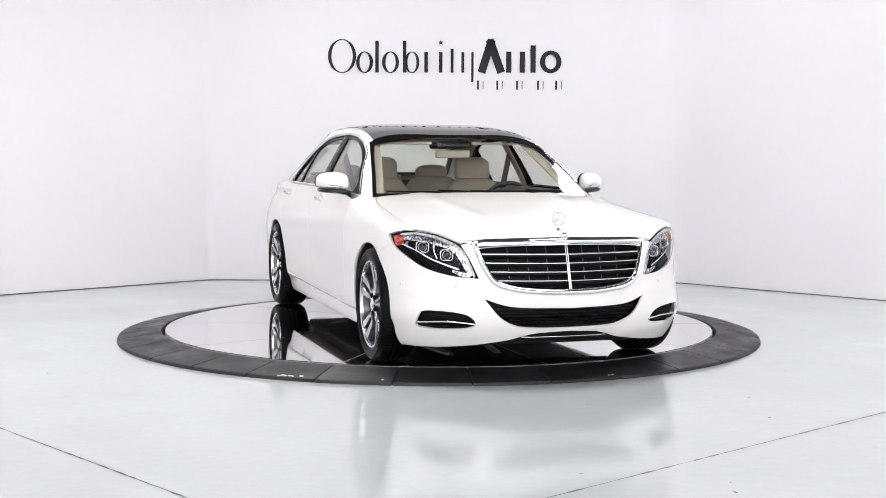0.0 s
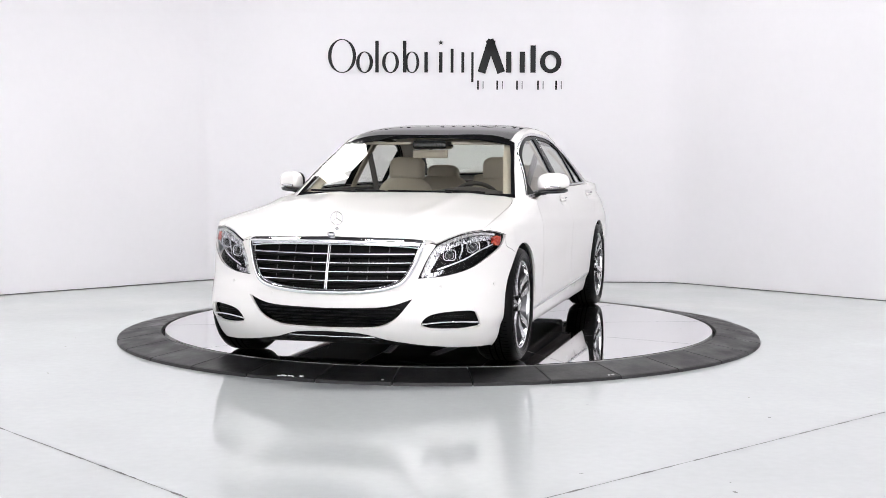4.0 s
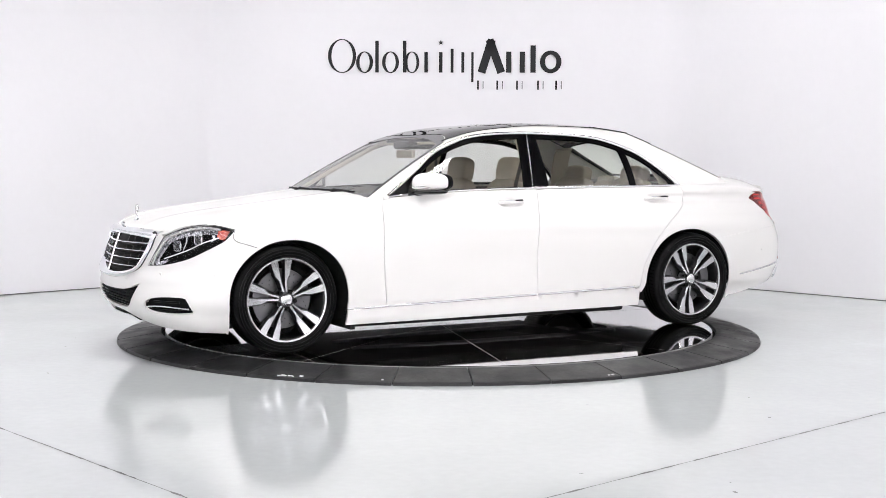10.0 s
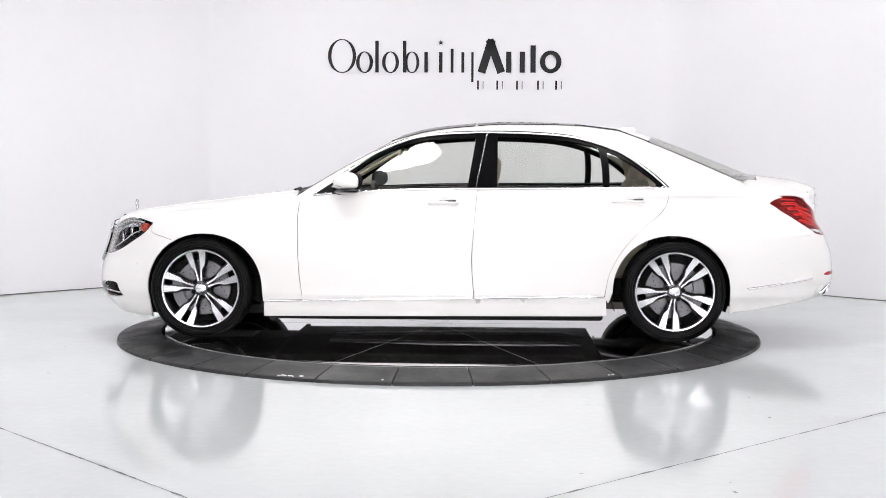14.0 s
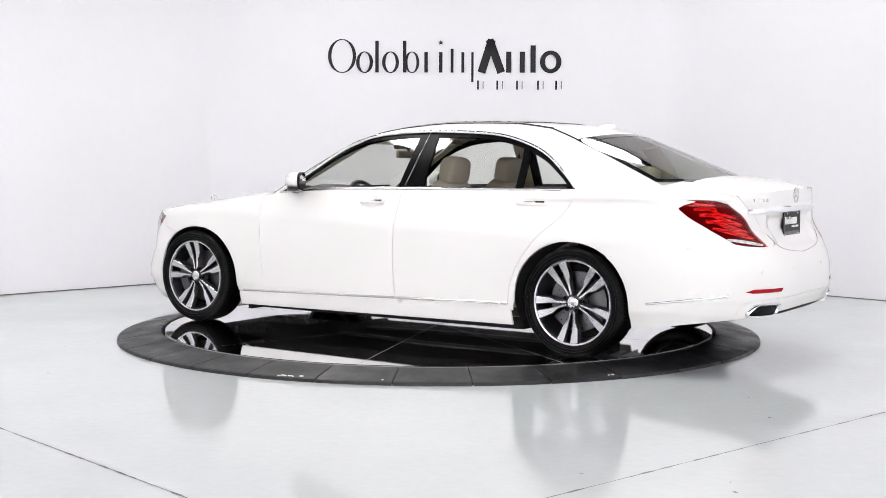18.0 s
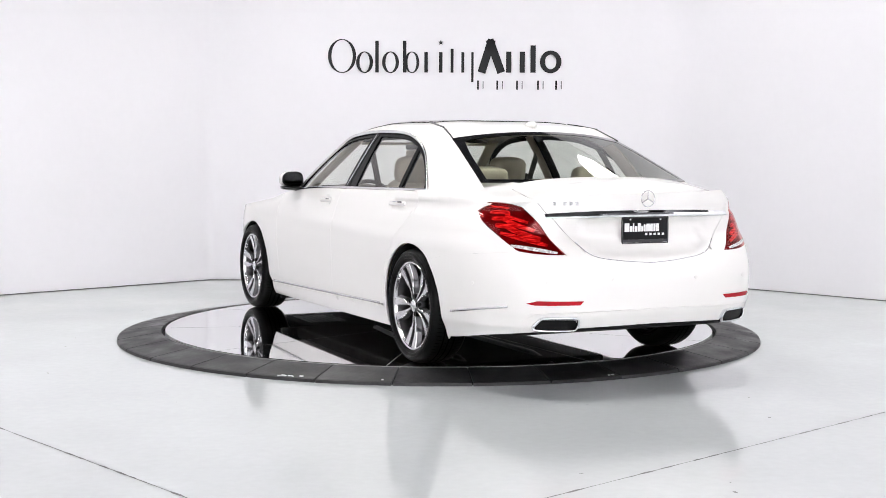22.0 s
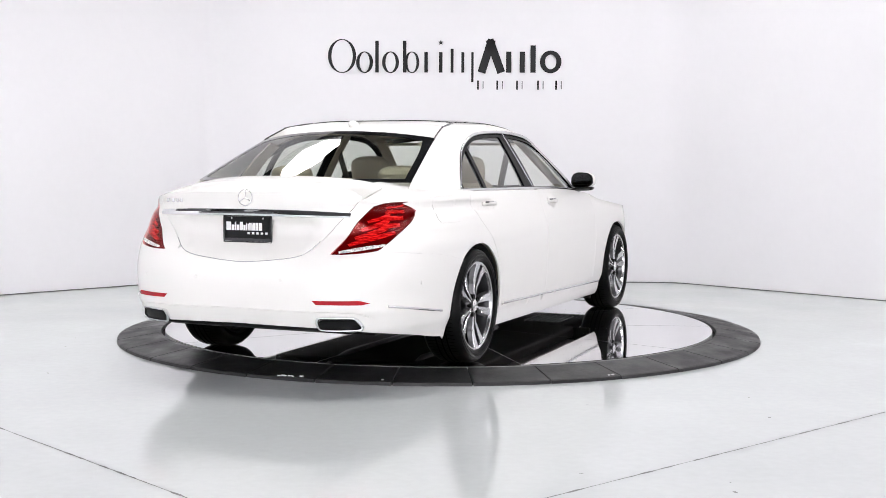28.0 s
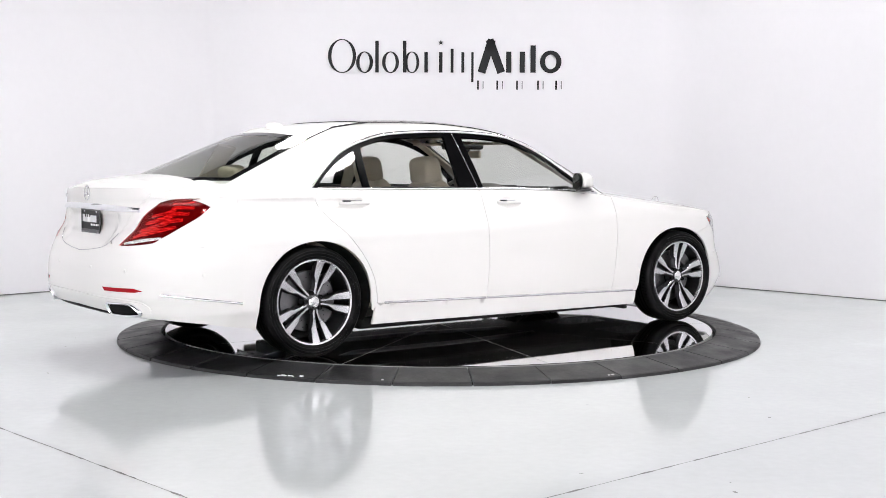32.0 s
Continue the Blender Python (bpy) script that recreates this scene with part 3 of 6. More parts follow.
def y_out(x, z):
    if x > XN:
        a, n = xf(z) - XN, nf(z)
        q = (x - XN) / a
        return half_w(XN, z) * (1 - q ** n) ** (1 / n) if q < 1 else 0.0
    if x < -X0:
        a, n = -xr(z) - X0, nr(z)
        q = (-x - X0) / a
        return half_w(-X0, z) * (1 - q ** n) ** (1 / n) if q < 1 else 0.0
    return half_w(x, z)


HALF = math.pi / 2
S_END = 2 * HALF + XN + X0


def body(s, z):
    """The lower body's skin: s runs from the nose round the left flank to the tail; negative on the right."""
    sg, s = (1, s) if s >= 0 else (-1, -s)
    if s < HALF:
        a, n = xf(z) - XN, nf(z)
        c, k = math.cos(s), math.sin(s)
        r = ((abs(c) / a) ** n + (abs(k) / half_w(XN, z)) ** n) ** (-1 / n)
        return Vector((XN + r * c, sg * r * k, z))
    if s < HALF + XN + X0:
        x = XN - (s - HALF)
        return Vector((x, sg * half_w(x, z), z))
    b = S_END - s
    a, n = -xr(z) - X0, nr(z)
    c, k = math.cos(b), math.sin(b)
    sgn = 1 if k >= 0 else -1
    r = ((abs(c) / a) ** n + (abs(k) / half_w(-X0, z)) ** n) ** (-1 / n)
    # shallow recess round the number plate
    fade = lambda v: min(1, max(0, v)) ** 2 * (3 - 2 * min(1, max(0, v)))
    dent = .017 * fade((.44 - .35 * (.89 - z) - r * abs(k)) / .05) * fade((z - .685) / .04) * fade((.896 - z) / .03)
    return Vector((-X0 - r * c + dent, sg * sgn * r * abs(k), z))


def sx(x, z):
    """Domain point on the skin at station x."""
    if x > XN:
        return (math.atan2(y_out(x, z), x - XN), z)
    if x < -X0:
        return (S_END - math.atan2(y_out(x, z), -x - X0), z)
    return (HALF + XN - x, z)


def sf(y, z):
    """Domain point on the nose at y."""
    a, n = xf(z) - XN, nf(z)
    return (math.copysign(math.atan2(abs(y), a * (1 - (abs(y) / half_w(XN, z)) ** n) ** (1 / n)), y), z)


def sr(y, z):
    """Domain point on the tail at y (left side; past S_END on the right)."""
    a, n = -xr(z) - X0, nr(z)
    return (S_END - math.copysign(math.atan2(abs(y), a * (1 - (abs(y) / half_w(-X0, z)) ** n) ** (1 / n)), y), z)


# height of the shoulder, where flank turns into deck
zs_front = pchip([0, .5, .83, .96, 1.12, 1.24, 1.40, 1.571], [.772, .762, .742, .785, .810, .818, .830, .844])
zs_side = pchip([-1.3, -1.0, 0.0, .5, .8, .9, 1.1, 1.3, 1.5, 1.75], [1.022, 1.018, 1.008, .992, .968, .952, .912, .888, .868, .844])
zs_rear = pchip([0, .36, .47, .57, .78, 1.0, 1.571], [1.03, 1.02, 1.0, .987, 1.0, 1.014, 1.022])


def zs(s):
    s = abs(s)
    return zs_front(s) if s < HALF else zs_side(XN - (s - HALF)) if s < HALF + XN + X0 else zs_rear(S_END - s)


zc = pchip([-2.68, -2.60, -2.5, -2.29, -2.1, -1.5, .9, 1.02, 1.16, 1.57, 1.97, 2.1, 2.25, 2.34, 2.4], [1.028, 1.050, 1.077, 1.106, 1.122, 1.06, .998, .995, .980, .926, .874, .852, .816, .776, .74])
zso = pchip([-2.68, -2.62, -2.55, -2.4, -2.2, -2.0, -1.55, .8, .9, 1.1, 1.3, 1.5, 1.75, 1.9, 2.03, 2.1, 2.19, 2.25, 2.36], [1.02, 1.0, .987, .99, 1.0, 1.012, 1.022, .968, .952, .912, .888, .868, .844, .830, .818, .810, .785, .742, .69])


def deck(x, y):
    """Hood, wing tops and boot deck as one height field."""
    a, b = zc(x), zso(x)
    w = max(y_out(x, b), 0.05)
    p = 3.2 if x > 0 else 4.0 - 1.2 * min(1, max(0, (-1.7 - x) / .3))
    q = min(abs(y) / w, 1.15)
    z = a - (a - b) * q ** p
    if x > 0:
        # two long soft folds along the bonnet
        z += 0.006 * math.exp(-((abs(y) - 0.33 - 0.12 * (2.3 - x) / 1.3) / 0.06) ** 2)
    return Vector((x, y, z))


XG = -0.35
XF = pchip([.95, .98, 1.126, 1.242, 1.354, 1.40, 1.5], [1.05, 1.0, .754, .548, .345, .258, .07])
XR = pchip([.95, 1.091, 1.197, 1.285, 1.368, 1.41, 1.5], [-2.62, -2.274, -2.007, -1.786, -1.567, -1.45, -1.20])
WG = pchip([.95, 1.02, 1.1, 1.2, 1.3, 1.38, 1.43, 1.5], [.864, .833, .7945, .7415, .6835, .634, .600, .54])
NF, NR = 8.0, 4.9


def cabin(a, z):
    """The glasshouse skin: a is the angle about its middle (times 1.2), 0 at the windscreen's middle, positive on the left."""
    sg, a = (1, a / 1.2) if a >= 0 else (-1, -a / 1.2)
    c, k = math.cos(a), math.sin(a)
    A, n = (XF(z) - XG, NF) if c >= 0 else (XG - XR(z), NR)
    r = ((abs(c) / A) ** n + (abs(k) / WG(z)) ** n) ** (-1 / n)
    return Vector((XG + r * c, sg * r * k, z))


def gx(x, z):
    A, n = (XF(z) - XG, NF) if x >= XG else (XG - XR(z), NR)
    q = min(abs(x - XG) / A, 0.9999)
    return (1.2 * math.atan2(WG(z) * (1 - q ** n) ** (1 / n), x - XG), z)


def gy(y, z, rear=False):
    A, n = (XF(z) - XG, NF) if not rear else (XG - XR(z), NR)
    q = min(abs(y) / WG(z), 0.9999)
    d = A * (1 - q ** n) ** (1 / n)
    return (1.2 * math.copysign(math.atan2(abs(y), -d if rear else d), y), z)


zr = pchip([-1.75, -1.523, -1.45, -1.22, -.919, -.494, -.137, .093, .25, .4], [1.345, 1.394, 1.411, 1.45, 1.478, 1.488, 1.469, 1.438, 1.398, 1.358])


def roof(x, y):
    return Vector((x, y, zr(x) - 0.012 - 0.040 * (abs(y) / 0.62) ** 4.5))


def rim_z(a):
    """Height at which the glasshouse meets the roof."""
    lo, hi = 1.2, 1.495
    for _ in range(40):
        m = (lo + hi) / 2
        p = cabin(a, m)
        if roof(p.x, p.y).z > m:
            lo = m
        else:
            hi = m
    return lo


def ws_y(z):
    """Half width of the windscreen at height z."""
    return .748 - (z - .985) * .375


def rg_y(z):
    """Half width of the rear window at height z."""
    return .702 - (z - 1.094) * .4286


def ws_skin(y, z):
    """The windscreen: a gentle even crown between its two edges."""
    e = cabin(*gy(ws_y(z), z))
    m = XF(z) - .024 * min(1, max(0, (z - .955) / .15))
    return Vector((m - (m - e.x) * (y / ws_y(z)) ** 2, y, z))


def rear_skin(y, z):
    e = cabin(*gy(rg_y(z), z, True))
    m = XR(z) + .014
    return Vector((m + (e.x - m) * (y / rg_y(z)) ** 2, y, z))


def top_of(skin, y):
    """Height at which a pane's skin meets the roof, at y."""
    lo, hi = 1.2, 1.495
    for _ in range(40):
        m = (lo + hi) / 2
        p = skin(y, m)
        if roof(p.x, p.y).z > m:
            lo = m
        else:
            hi = m
    return lo


# ---- outlines of the car's panels, in the skins' domains ----
def arch(xc, zc0, rx, rz, a0, a1, n=26):
    out = []
    for k in range(n + 1):
        a = radians(a0 + (a1 - a0) * k / n)
        c, s = math.cos(a), math.sin(a)
        p = 2.1
        r = (abs(c) ** p + abs(s) ** p) ** (-1 / p)
        z = zc0 + rz * r * s
        out.append(sx(xc + rx * r * c, z))
    return out


def arch_full(A, foot_front, foot_rear):
    """From the front leg's foot over the top to the rear leg's foot: (x, z) feet."""
    top = arch(*A, 0, 180, 50)
    x0, z0 = A[0] + A[2], A[1]
    x1 = A[0] - A[2]
    up = [sx(foot_front[0] + (x0 - foot_front[0]) * k / 6, foot_front[1] + (z0 - foot_front[1]) * k / 6) for k in range(6)]
    down = [sx(x1 + (foot_rear[0] - x1) * k / 6, z0 + (foot_rear[1] - z0) * k / 6) for k in range(1, 7)]
    return up + top + down


def along(f, a, b, n):
    return [f(a + (b - a) * k / n) for k in range(n + 1)]


AF, AR = (1.557, 0.335, 0.388, 0.375), (-1.562, 0.335, 0.388, 0.377)
z_trim = pchip([-1.2, 1.2], [.306, .256])
door_f = pchip([.2, .274, .476, .7, .85, .96, 1.0], [.895, .898, .919, .926, .924, .908, .90])
door_b = pchip([.25, .297, .544, .695, 1.02], [-.253, -.251, -.236, -.245, -.272])
REAR_CUT = cr([(-1.520, 1.02), (-1.540, .959), (-1.487, .864), (-1.352, .749), (-1.236, .615), (-1.152, .462), (-1.121, .309)], 5)
HEAD = (cr([sx(1.905, .780), sx(1.98, .800), sf(.80, .809), sf(.70, .790), sf(.583, .735)], 6)[:-1]
        + cr([sf(.583, .735), sf(.535, .64), sf(.502, .551)], 4)[:-1]
        + cr([sf(.502, .551), sf(.63, .562), sf(.75, .598), sf(.83, .655), sx(1.965, .715), sx(1.905, .780)], 6)[:-1])
GRILLE_HALF = cr([(0, .468), (.18, .473), (.34, .493), (.43, .531), (.475, .60), (.505, .68), (.520, .735)], 6)
GRILLE_TOPL = cr([(.520, .735), (.500, .757), (.3, .764), (0, .772)], 6)
LOWER = cr([(0, .384), (.25, .390), (.375, .404), (.482, .440)], 5)[:-1] + cr([(.482, .440), (.40, .338), (.315, .287), (.2, .270), (0, .265)], 6)
FOG = cr([(.526, .297), (.545, .327), (.578, .350), (.63, .363), (.70, .369), (.765, .369), (.795, .362)], 5)[:-1] + cr([(.795, .362), (.808, .33), (.812, .288), (.802, .273)], 4)[:-1] + cr([(.802, .273), (.718, .264), (.60, .267), (.545, .279), (.526, .297)], 5)[:-1]
TAIL = (cr([sx(-2.215, .928), sx(-2.25, .949), sx(-2.31, .968), sr(.80, .977), sr(.745, .974), sr(.69, .955)], 5)[:-1]
        + cr([sr(.69, .955), sr(.635, .875), sr(.585, .785), sr(.522, .702)], 6)[:-1]
        + cr([sr(.522, .702), sr(.62, .704), sr(.74, .720), sx(-2.50, .752), sx(-2.40, .812), sx(-2.29, .876), sx(-2.215, .928)], 6)[:-1])
TRUNK_CUT = cr([(.648, 1.035), (.640, 1.0), (.612, .955), (.572, .905), (.452, .766), (.362, .692), (.182, .662), (0, .648)], 5)

z_bot_f = pchip([-.1, 0, .28, .41, .52, .62, .8, 1.05, 1.25, 1.6], [.247, .247, .239, .219, .198, .187, .168, .152, .146, .138])
z_bot_r = pchip([0, .3, .5, .7, .85, 1.1], [.318, .312, .288, .25, .215, .185])
SEAM_F = cr([sx(1.755, .662), sx(1.84, .690), sx(1.90, .71), sx(1.918, .740), sx(1.905, .780)], 4)
SEAM_R = cr([sx(-1.815, .629), sx(-1.92, .652), sx(-2.04, .672), sx(-2.2, .690), sx(-2.38, .705), sr(.74, .720)], 5)


def nearest(poly, pt):
    q = np.array(poly)
    return int(np.argmin(np.linalg.norm(q - np.array(pt), axis=1)))


def cyc(poly, i, j):
    """Piece of a closed outline from i to j, going on past its end."""
    out = [poly[i]]
    while i != j:
        i = (i + 1) % len(poly)
        out.append(poly[i])
    return out


def skin_normal(f, a, b, away):
    """The unit normal of a skin at a domain point, on the side that faces away."""
    d = .002
    n = (f(a + d, b) - f(a - d, b)).cross(f(a, b + d) - f(a, b - d)).normalized()
    return n if n.dot(away) > 0 else -n


def shoulder(side, top, line, r=.055):
    """Joins a flank and its deck along their common edge: a narrow strip closes the edge, and the shading turns over softly."""
    P, M, V, N, F = [], [], [], [], []
    for s, z in line:
        p = body(s, z)
        nb = skin_normal(body, s, z - .004, Vector((p.x * .2, p.y, 0)))
        flat = Vector((nb.x, nb.y, 0)).normalized()
        q = deck(p.x - flat.x * .010, p.y - flat.y * .010)
        nd = skin_normal(deck, q.x, q.y, Vector((0, 0, 1)))
        m = (nb + nd).normalized()
        P.append(p)
        M.append(m)
        V += [q + nd * .0008, p + m * .0008, body(s, z - .010) + nb * .0008]
        N += [(m * .85 + nd * .15).normalized(), m, (m * .85 + nb * .15).normalized()]
        if len(P) > 1:
            i, j = len(V) - 6, len(V) - 3
            F += [[i, i + 1, j + 1, j], [i + 1, i + 2, j + 2, j + 1]]
    for f in F:
        a, b, c = (V[k] for k in f[:3])
        if (b - a).cross(c - a).dot(N[f[0]]) < 0:
            f.reverse()
    line_xyz = np.array([tuple(p) for p in P])
    for verts, _, nrm in (side, top):
        for k, v in enumerate(verts):
            d = np.linalg.norm(line_xyz - np.array(tuple(v)), axis=1)
            i = int(np.argmin(d))
            w = 1 - d[i] / r
            if w > 0 and nrm[k].dot(M[i]) > .3:
                w = w * w * (3 - 2 * w)
                nrm[k] = (nrm[k] * (1 - w) + M[i] * w).normalized()
    return joined(side, top, (V, F, N))


def car_body(car):
    W = PAINT
    h_tip, h_in_top, h_in_low = 0, nearest(HEAD, sf(.583, .735)), nearest(HEAD, sf(.502, .551))
    t_tip, t_top, t_in, t_low = 0, nearest(TAIL, sr(.69, .955)), nearest(TAIL, sr(.522, .702)), nearest(TAIL, sr(.74, .720))

    # front bumper, one piece across the nose
    whole = arch_full(AF, (1.928, .134), (1.166, .256))
    k_seam = nearest(whole, SEAM_F[0])
    front_arch = whole[:k_seam + 1]
    arch_foot = front_arch[0]
    half = along(lambda s: (s, z_bot_f(s)), 0, arch_foot[0] - 0.02, 24)
    half += front_arch
    half += SEAM_F[1:]
    half += cyc(HEAD, h_in_low, h_tip)[::-1][1:]
    half += cyc(HEAD, h_in_top, h_in_low)[::-1][1:]
    half += [sf(.540, .745)]
    half += [sf(y, z) for y, z in GRILLE_HALF[::-1]]
    full = half + [(-s, z) for s, z in half[::-1][1:-1]]
    lower = [sf(y, z) for y, z in LOWER]
    lower_full = lower + [(-s, z) for s, z in lower[::-1][1:-1]]
    fog = [sf(y, z) for y, z in FOG]
    fog_r = [(-s, z) for s, z in fog]
    put("front_bumper", sheet(full, body, 0.03, holes=[lower_full, fog, fog_r], gap=0.0012), W, car, "white front bumper with air intakes")
    # intakes: set-back black floors with bars
    lo = put("lower_intake", sheet(inset(lower_full, -0.012), body, 0.04, offset=-0.045, lip=0, gap=0), BLACKPL, car, "black lower air intake")
    for zz in (.287, .305, .323, .343, .363, .383):
        w = .30 + (zz - .283) * 1.1
        bar("intake_bar", [body(*sf(-w + 2 * w * k / 20, zz)) + Vector((-0.022, 0, 0)) for k in range(21)], 0.010, 0.0035, BLACKPL, lo)
    for sg in (1, -1):
        d = sheet(inset(fog, -0.012), body, 0.04, offset=-0.04, lip=0, gap=0)
        d = d if sg > 0 else mirrored(d)
        fo = put("side_intake", d, BLACKPL, car, "black side air intake with a chrome blade")
        for zz in (.285, .338):
            y0, y1 = (.58, .80) if zz < .3 else (.60, .76)
            pts = [body(*sf(y0 + (y1 - y0) * k / 10, zz)) + Vector((-0.02, -0.012, 0)) for k in range(11)]
            bar("intake_bar", [(p.x, sg * p.y, p.z) for p in pts], 0.008, 0.006, BLACKPL, fo)
        pts = [body(*sf(.535 + .27 * k / 12, .300 + 0.012 * math.sin(math.pi * k / 12))) + Vector((-0.004, -0.003, 0)) for k in range(13)]
        bar("chrome_blade", [(p.x, sg * p.y, p.z) for p in pts], 0.009, 0.0055, CHROME, fo, "chrome blade")
    # lower lip: black splitter with a chrome strip
    lip = [body(s, z_bot_f(abs(s))) + Vector((-0.005, 0, -0.004)) for s in [-.42 + .84 * k / 30 for k in range(31)]]
    bar("splitter", [p + Vector((-0.045, 0, -0.010)) for p in lip], 0.03, 0.020, BLACKPL, car, "black front splitter")
    bar("chrome_lip", [Vector((p.x - .014, p.y, .219 - .006 * (abs(p.y) / .45) ** 2)) for p in lip[1:-1]], 0.010, 0.0045, CHROME, car, "chrome strip under the bumper")
    for y in (-.33, .33, -.62, .62):
        p = body(*sf(y, .505 if abs(y) > .5 else .455))
        n = Vector((1, y * .5, 0)).normalized()
        bm = bmesh.new()
        bmesh.ops.create_cone(bm, cap_ends=True, segments=16, radius1=0.011, radius2=0.010, depth=0.004, matrix=Matrix.Translation(p) @ n.to_track_quat("Z", "Y").to_matrix().to_4x4())
        part("parking_sensor", bm, W, car, smooth=True)
    for sg in (1, -1):
        p = body(*sx(2.029, .505))
        bm = bmesh.new()
        bmesh.ops.create_cone(bm, cap_ends=True, segments=16, radius1=.012, radius2=.0105, depth=.007, matrix=Matrix.Translation((p.x, sg * p.y, p.z)) @ Vector((.5, sg, 0)).to_track_quat("Z", "Y").to_matrix().to_4x4())
        part("parking_sensor", bm, W, car, smooth=True)

    # front wings
    peak = nearest(HEAD[:20], sf(.80, .809))
    top_s = along(lambda s: (s, zs(s)), HEAD[peak][0] + .004, sx(door_f(.95), .95)[0], 24)
    peak = nearest(HEAD[:20], sf(.80, .809))
    side = HEAD[1:peak + 1][::-1] + SEAM_F[::-1] + whole[k_seam + 1:] + [sx(door_f(.262), .262)]
    side += along(lambda z: sx(door_f(z), z), .29, .945, 12)
    side += [(s, z) for s, z in top_s[::-1]]
    wing_side = sheet(side, body, 0.03)
    edge = [body(s, z) for s, z in top_s]
    hood_edge = [(2.03, .803), (1.93, .812), (1.75, .808), (1.5, .797), (1.25, .785), (1.08, .765), (.98, .735)]
    hood_edge = cr(hood_edge, 5)
    strip = [(p.x, p.y) for p in edge] + [(.86, .80), (.86, .74), (.96, .725)] + hood_edge[::-1][1:]
    wing_top = sheet(strip, deck, 0.03, gap=0.001)
    pair("front_wing", shoulder(wing_side, wing_top, resample(top_s, .03, False)), W, car)

    # bonnet
    lead = [(2.352, 0.0), (2.343, .15), (2.316, .33), (2.275, .47), (2.247, .545)]
    ht = [body(s, z) for s, z in cyc(HEAD, h_tip, h_in_top)]
    lampline = [(p.x - 0.001, p.y - 0.001) for p in ht[::-1]]
    hp = cr(lead, 5) + [q for q in lampline if q[0] > 2.0 and q[1] > .575] + hood_edge + cr([(.955, .70), (.985, .45), (1.02, 0)], 5)[:-1]
    hp = hp + [(1.02, 0.0)]
    hfull = hp + [(x, -y) for x, y in hp[::-1][1:-1]]
    put("bonnet", sheet(hfull, deck, 0.035, gap=0.003), W, car, "long white bonnet with soft folds")

    pair("bonnet_corner", sheet([(2.305, .40), (2.262, .54), (2.225, .60), (2.15, .62), (2.12, .42)], deck, .03, offset=-.007, lip=0, gap=0), W, car)

    # doors
    fd = along(lambda z: sx(door_f(z), z), .262, .95, 12) + along(lambda s: (s, zs(s)), sx(.90, .95)[0], sx(-.27, 1.01)[0], 16)[1:] + along(lambda z: sx(door_b(z), z), 1.005, .285, 12)
    fd += along(lambda x: sx(x, z_trim(x)), -.25, .895, 8)
    doors = [("front_door", fd)]
    rd = along(lambda z: sx(door_b(z), z), .285, 1.005, 12) + along(lambda s: (s, zs(s)), sx(-.275, 1.01)[0], sx(-1.515, 1.02)[0], 16)[1:] + [sx(x, z) for x, z in REAR_CUT[1:]]
    rd += along(lambda x: sx(x, z_trim(x)), -1.115, -.26, 8)
    doors.append(("rear_door", rd))
    made = {}
    for name, poly in doors:
        made[name] = pair(name, sheet(poly, body, 0.018), W, car)
    for sg, idx in ((1, 0), (-1, 1)):
        for dn, xa, xb in (("front_door", .055, -.145), ("rear_door", -1.165, -1.385)):
            zz = .936 if dn == "front_door" else .950
            pts = []
            for k in range(15):
                u = k / 14
                x = xa + (xb - xa) * u
                bow = 0.022 * math.sin(math.pi * min(1, max(0, u))) ** 0.5
                pts.append((x, sg * (half_w(x, zz) + 0.004 + bow), zz - 0.012 + 0.004 * u))
            hd = bar("door_handle", pts, 0.009, 0.012, W, made[dn][idx], "white pull handle with a chrome strip", seg=10)
            bar("handle_strip", [(x, y + sg * 0.005, z + 0.012) for x, y, z in pts[4:-1]], 0.0045, 0.0035, CHROME, hd, "chrome strip")
            bar("handle_button", [(x, y + sg * 0.006, z + 0.010) for x, y, z in pts[9:-1]], 0.005, 0.006, GLOSSBLK, hd, "dark touch pad")
    # sills and their chrome strips
    sill = along(lambda x: sx(x, z_trim(x) - .003), 1.16, -1.13, 14) + along(lambda x: sx(x, .160 - .006 * x), -1.14, 1.165, 14)
    pair("sill", sheet(sill, body, 0.035), W, car)
    for sg in (1, -1):
        for xa, xb in ((1.12, .905), (.893, -.243), (-.255, -1.07)):
            pts = [Vector((x, sg * (half_w(x, z_trim(x)) + 0.004), z_trim(x) + 0.004)) for x in [xa + (xb - xa) * k / 10 for k in range(11)]]
            bar("side_strip", pts, 0.005, 0.008, TRIM, car, "chrome strip along the sill")

    # rear wings
    rw = [sx(x, z) for x, z in REAR_CUT[::-1]]
    rw = [sx(-1.12, .30)] + rw[1:-1] + along(lambda s: (s, zs(s)), sx(-1.52, 1.02)[0], sr(.648, 1.0)[0], 24)
    cut = [sr(y, z) for y, z in TRUNK_CUT if z < 1.0]
    k_end = nearest(cut, sr(.42, .735))
    rw += cut[:k_end + 1] + [sr(.43, .708)]
    rw += cyc(TAIL, t_tip, t_in)[::-1]
    rw += cyc(TAIL, t_low, t_tip)[::-1][1:]
    rw += SEAM_R[::-1][1:]
    full_arch = arch_full(AR, (-1.150, .262), (-1.955, .188))
    i0 = nearest(full_arch, SEAM_R[0])
    rw += full_arch[:i0 + 1][::-1]
    rw += [sx(-1.14, .262)]
    side_r = sheet(rw, body, 0.03, gap=0.0012, lip=0.010)
    top_edge = [body(s, zs(s)) for s in np.linspace(sx(-1.45, 1.02)[0], sr(.648, 1.0)[0], 26)]
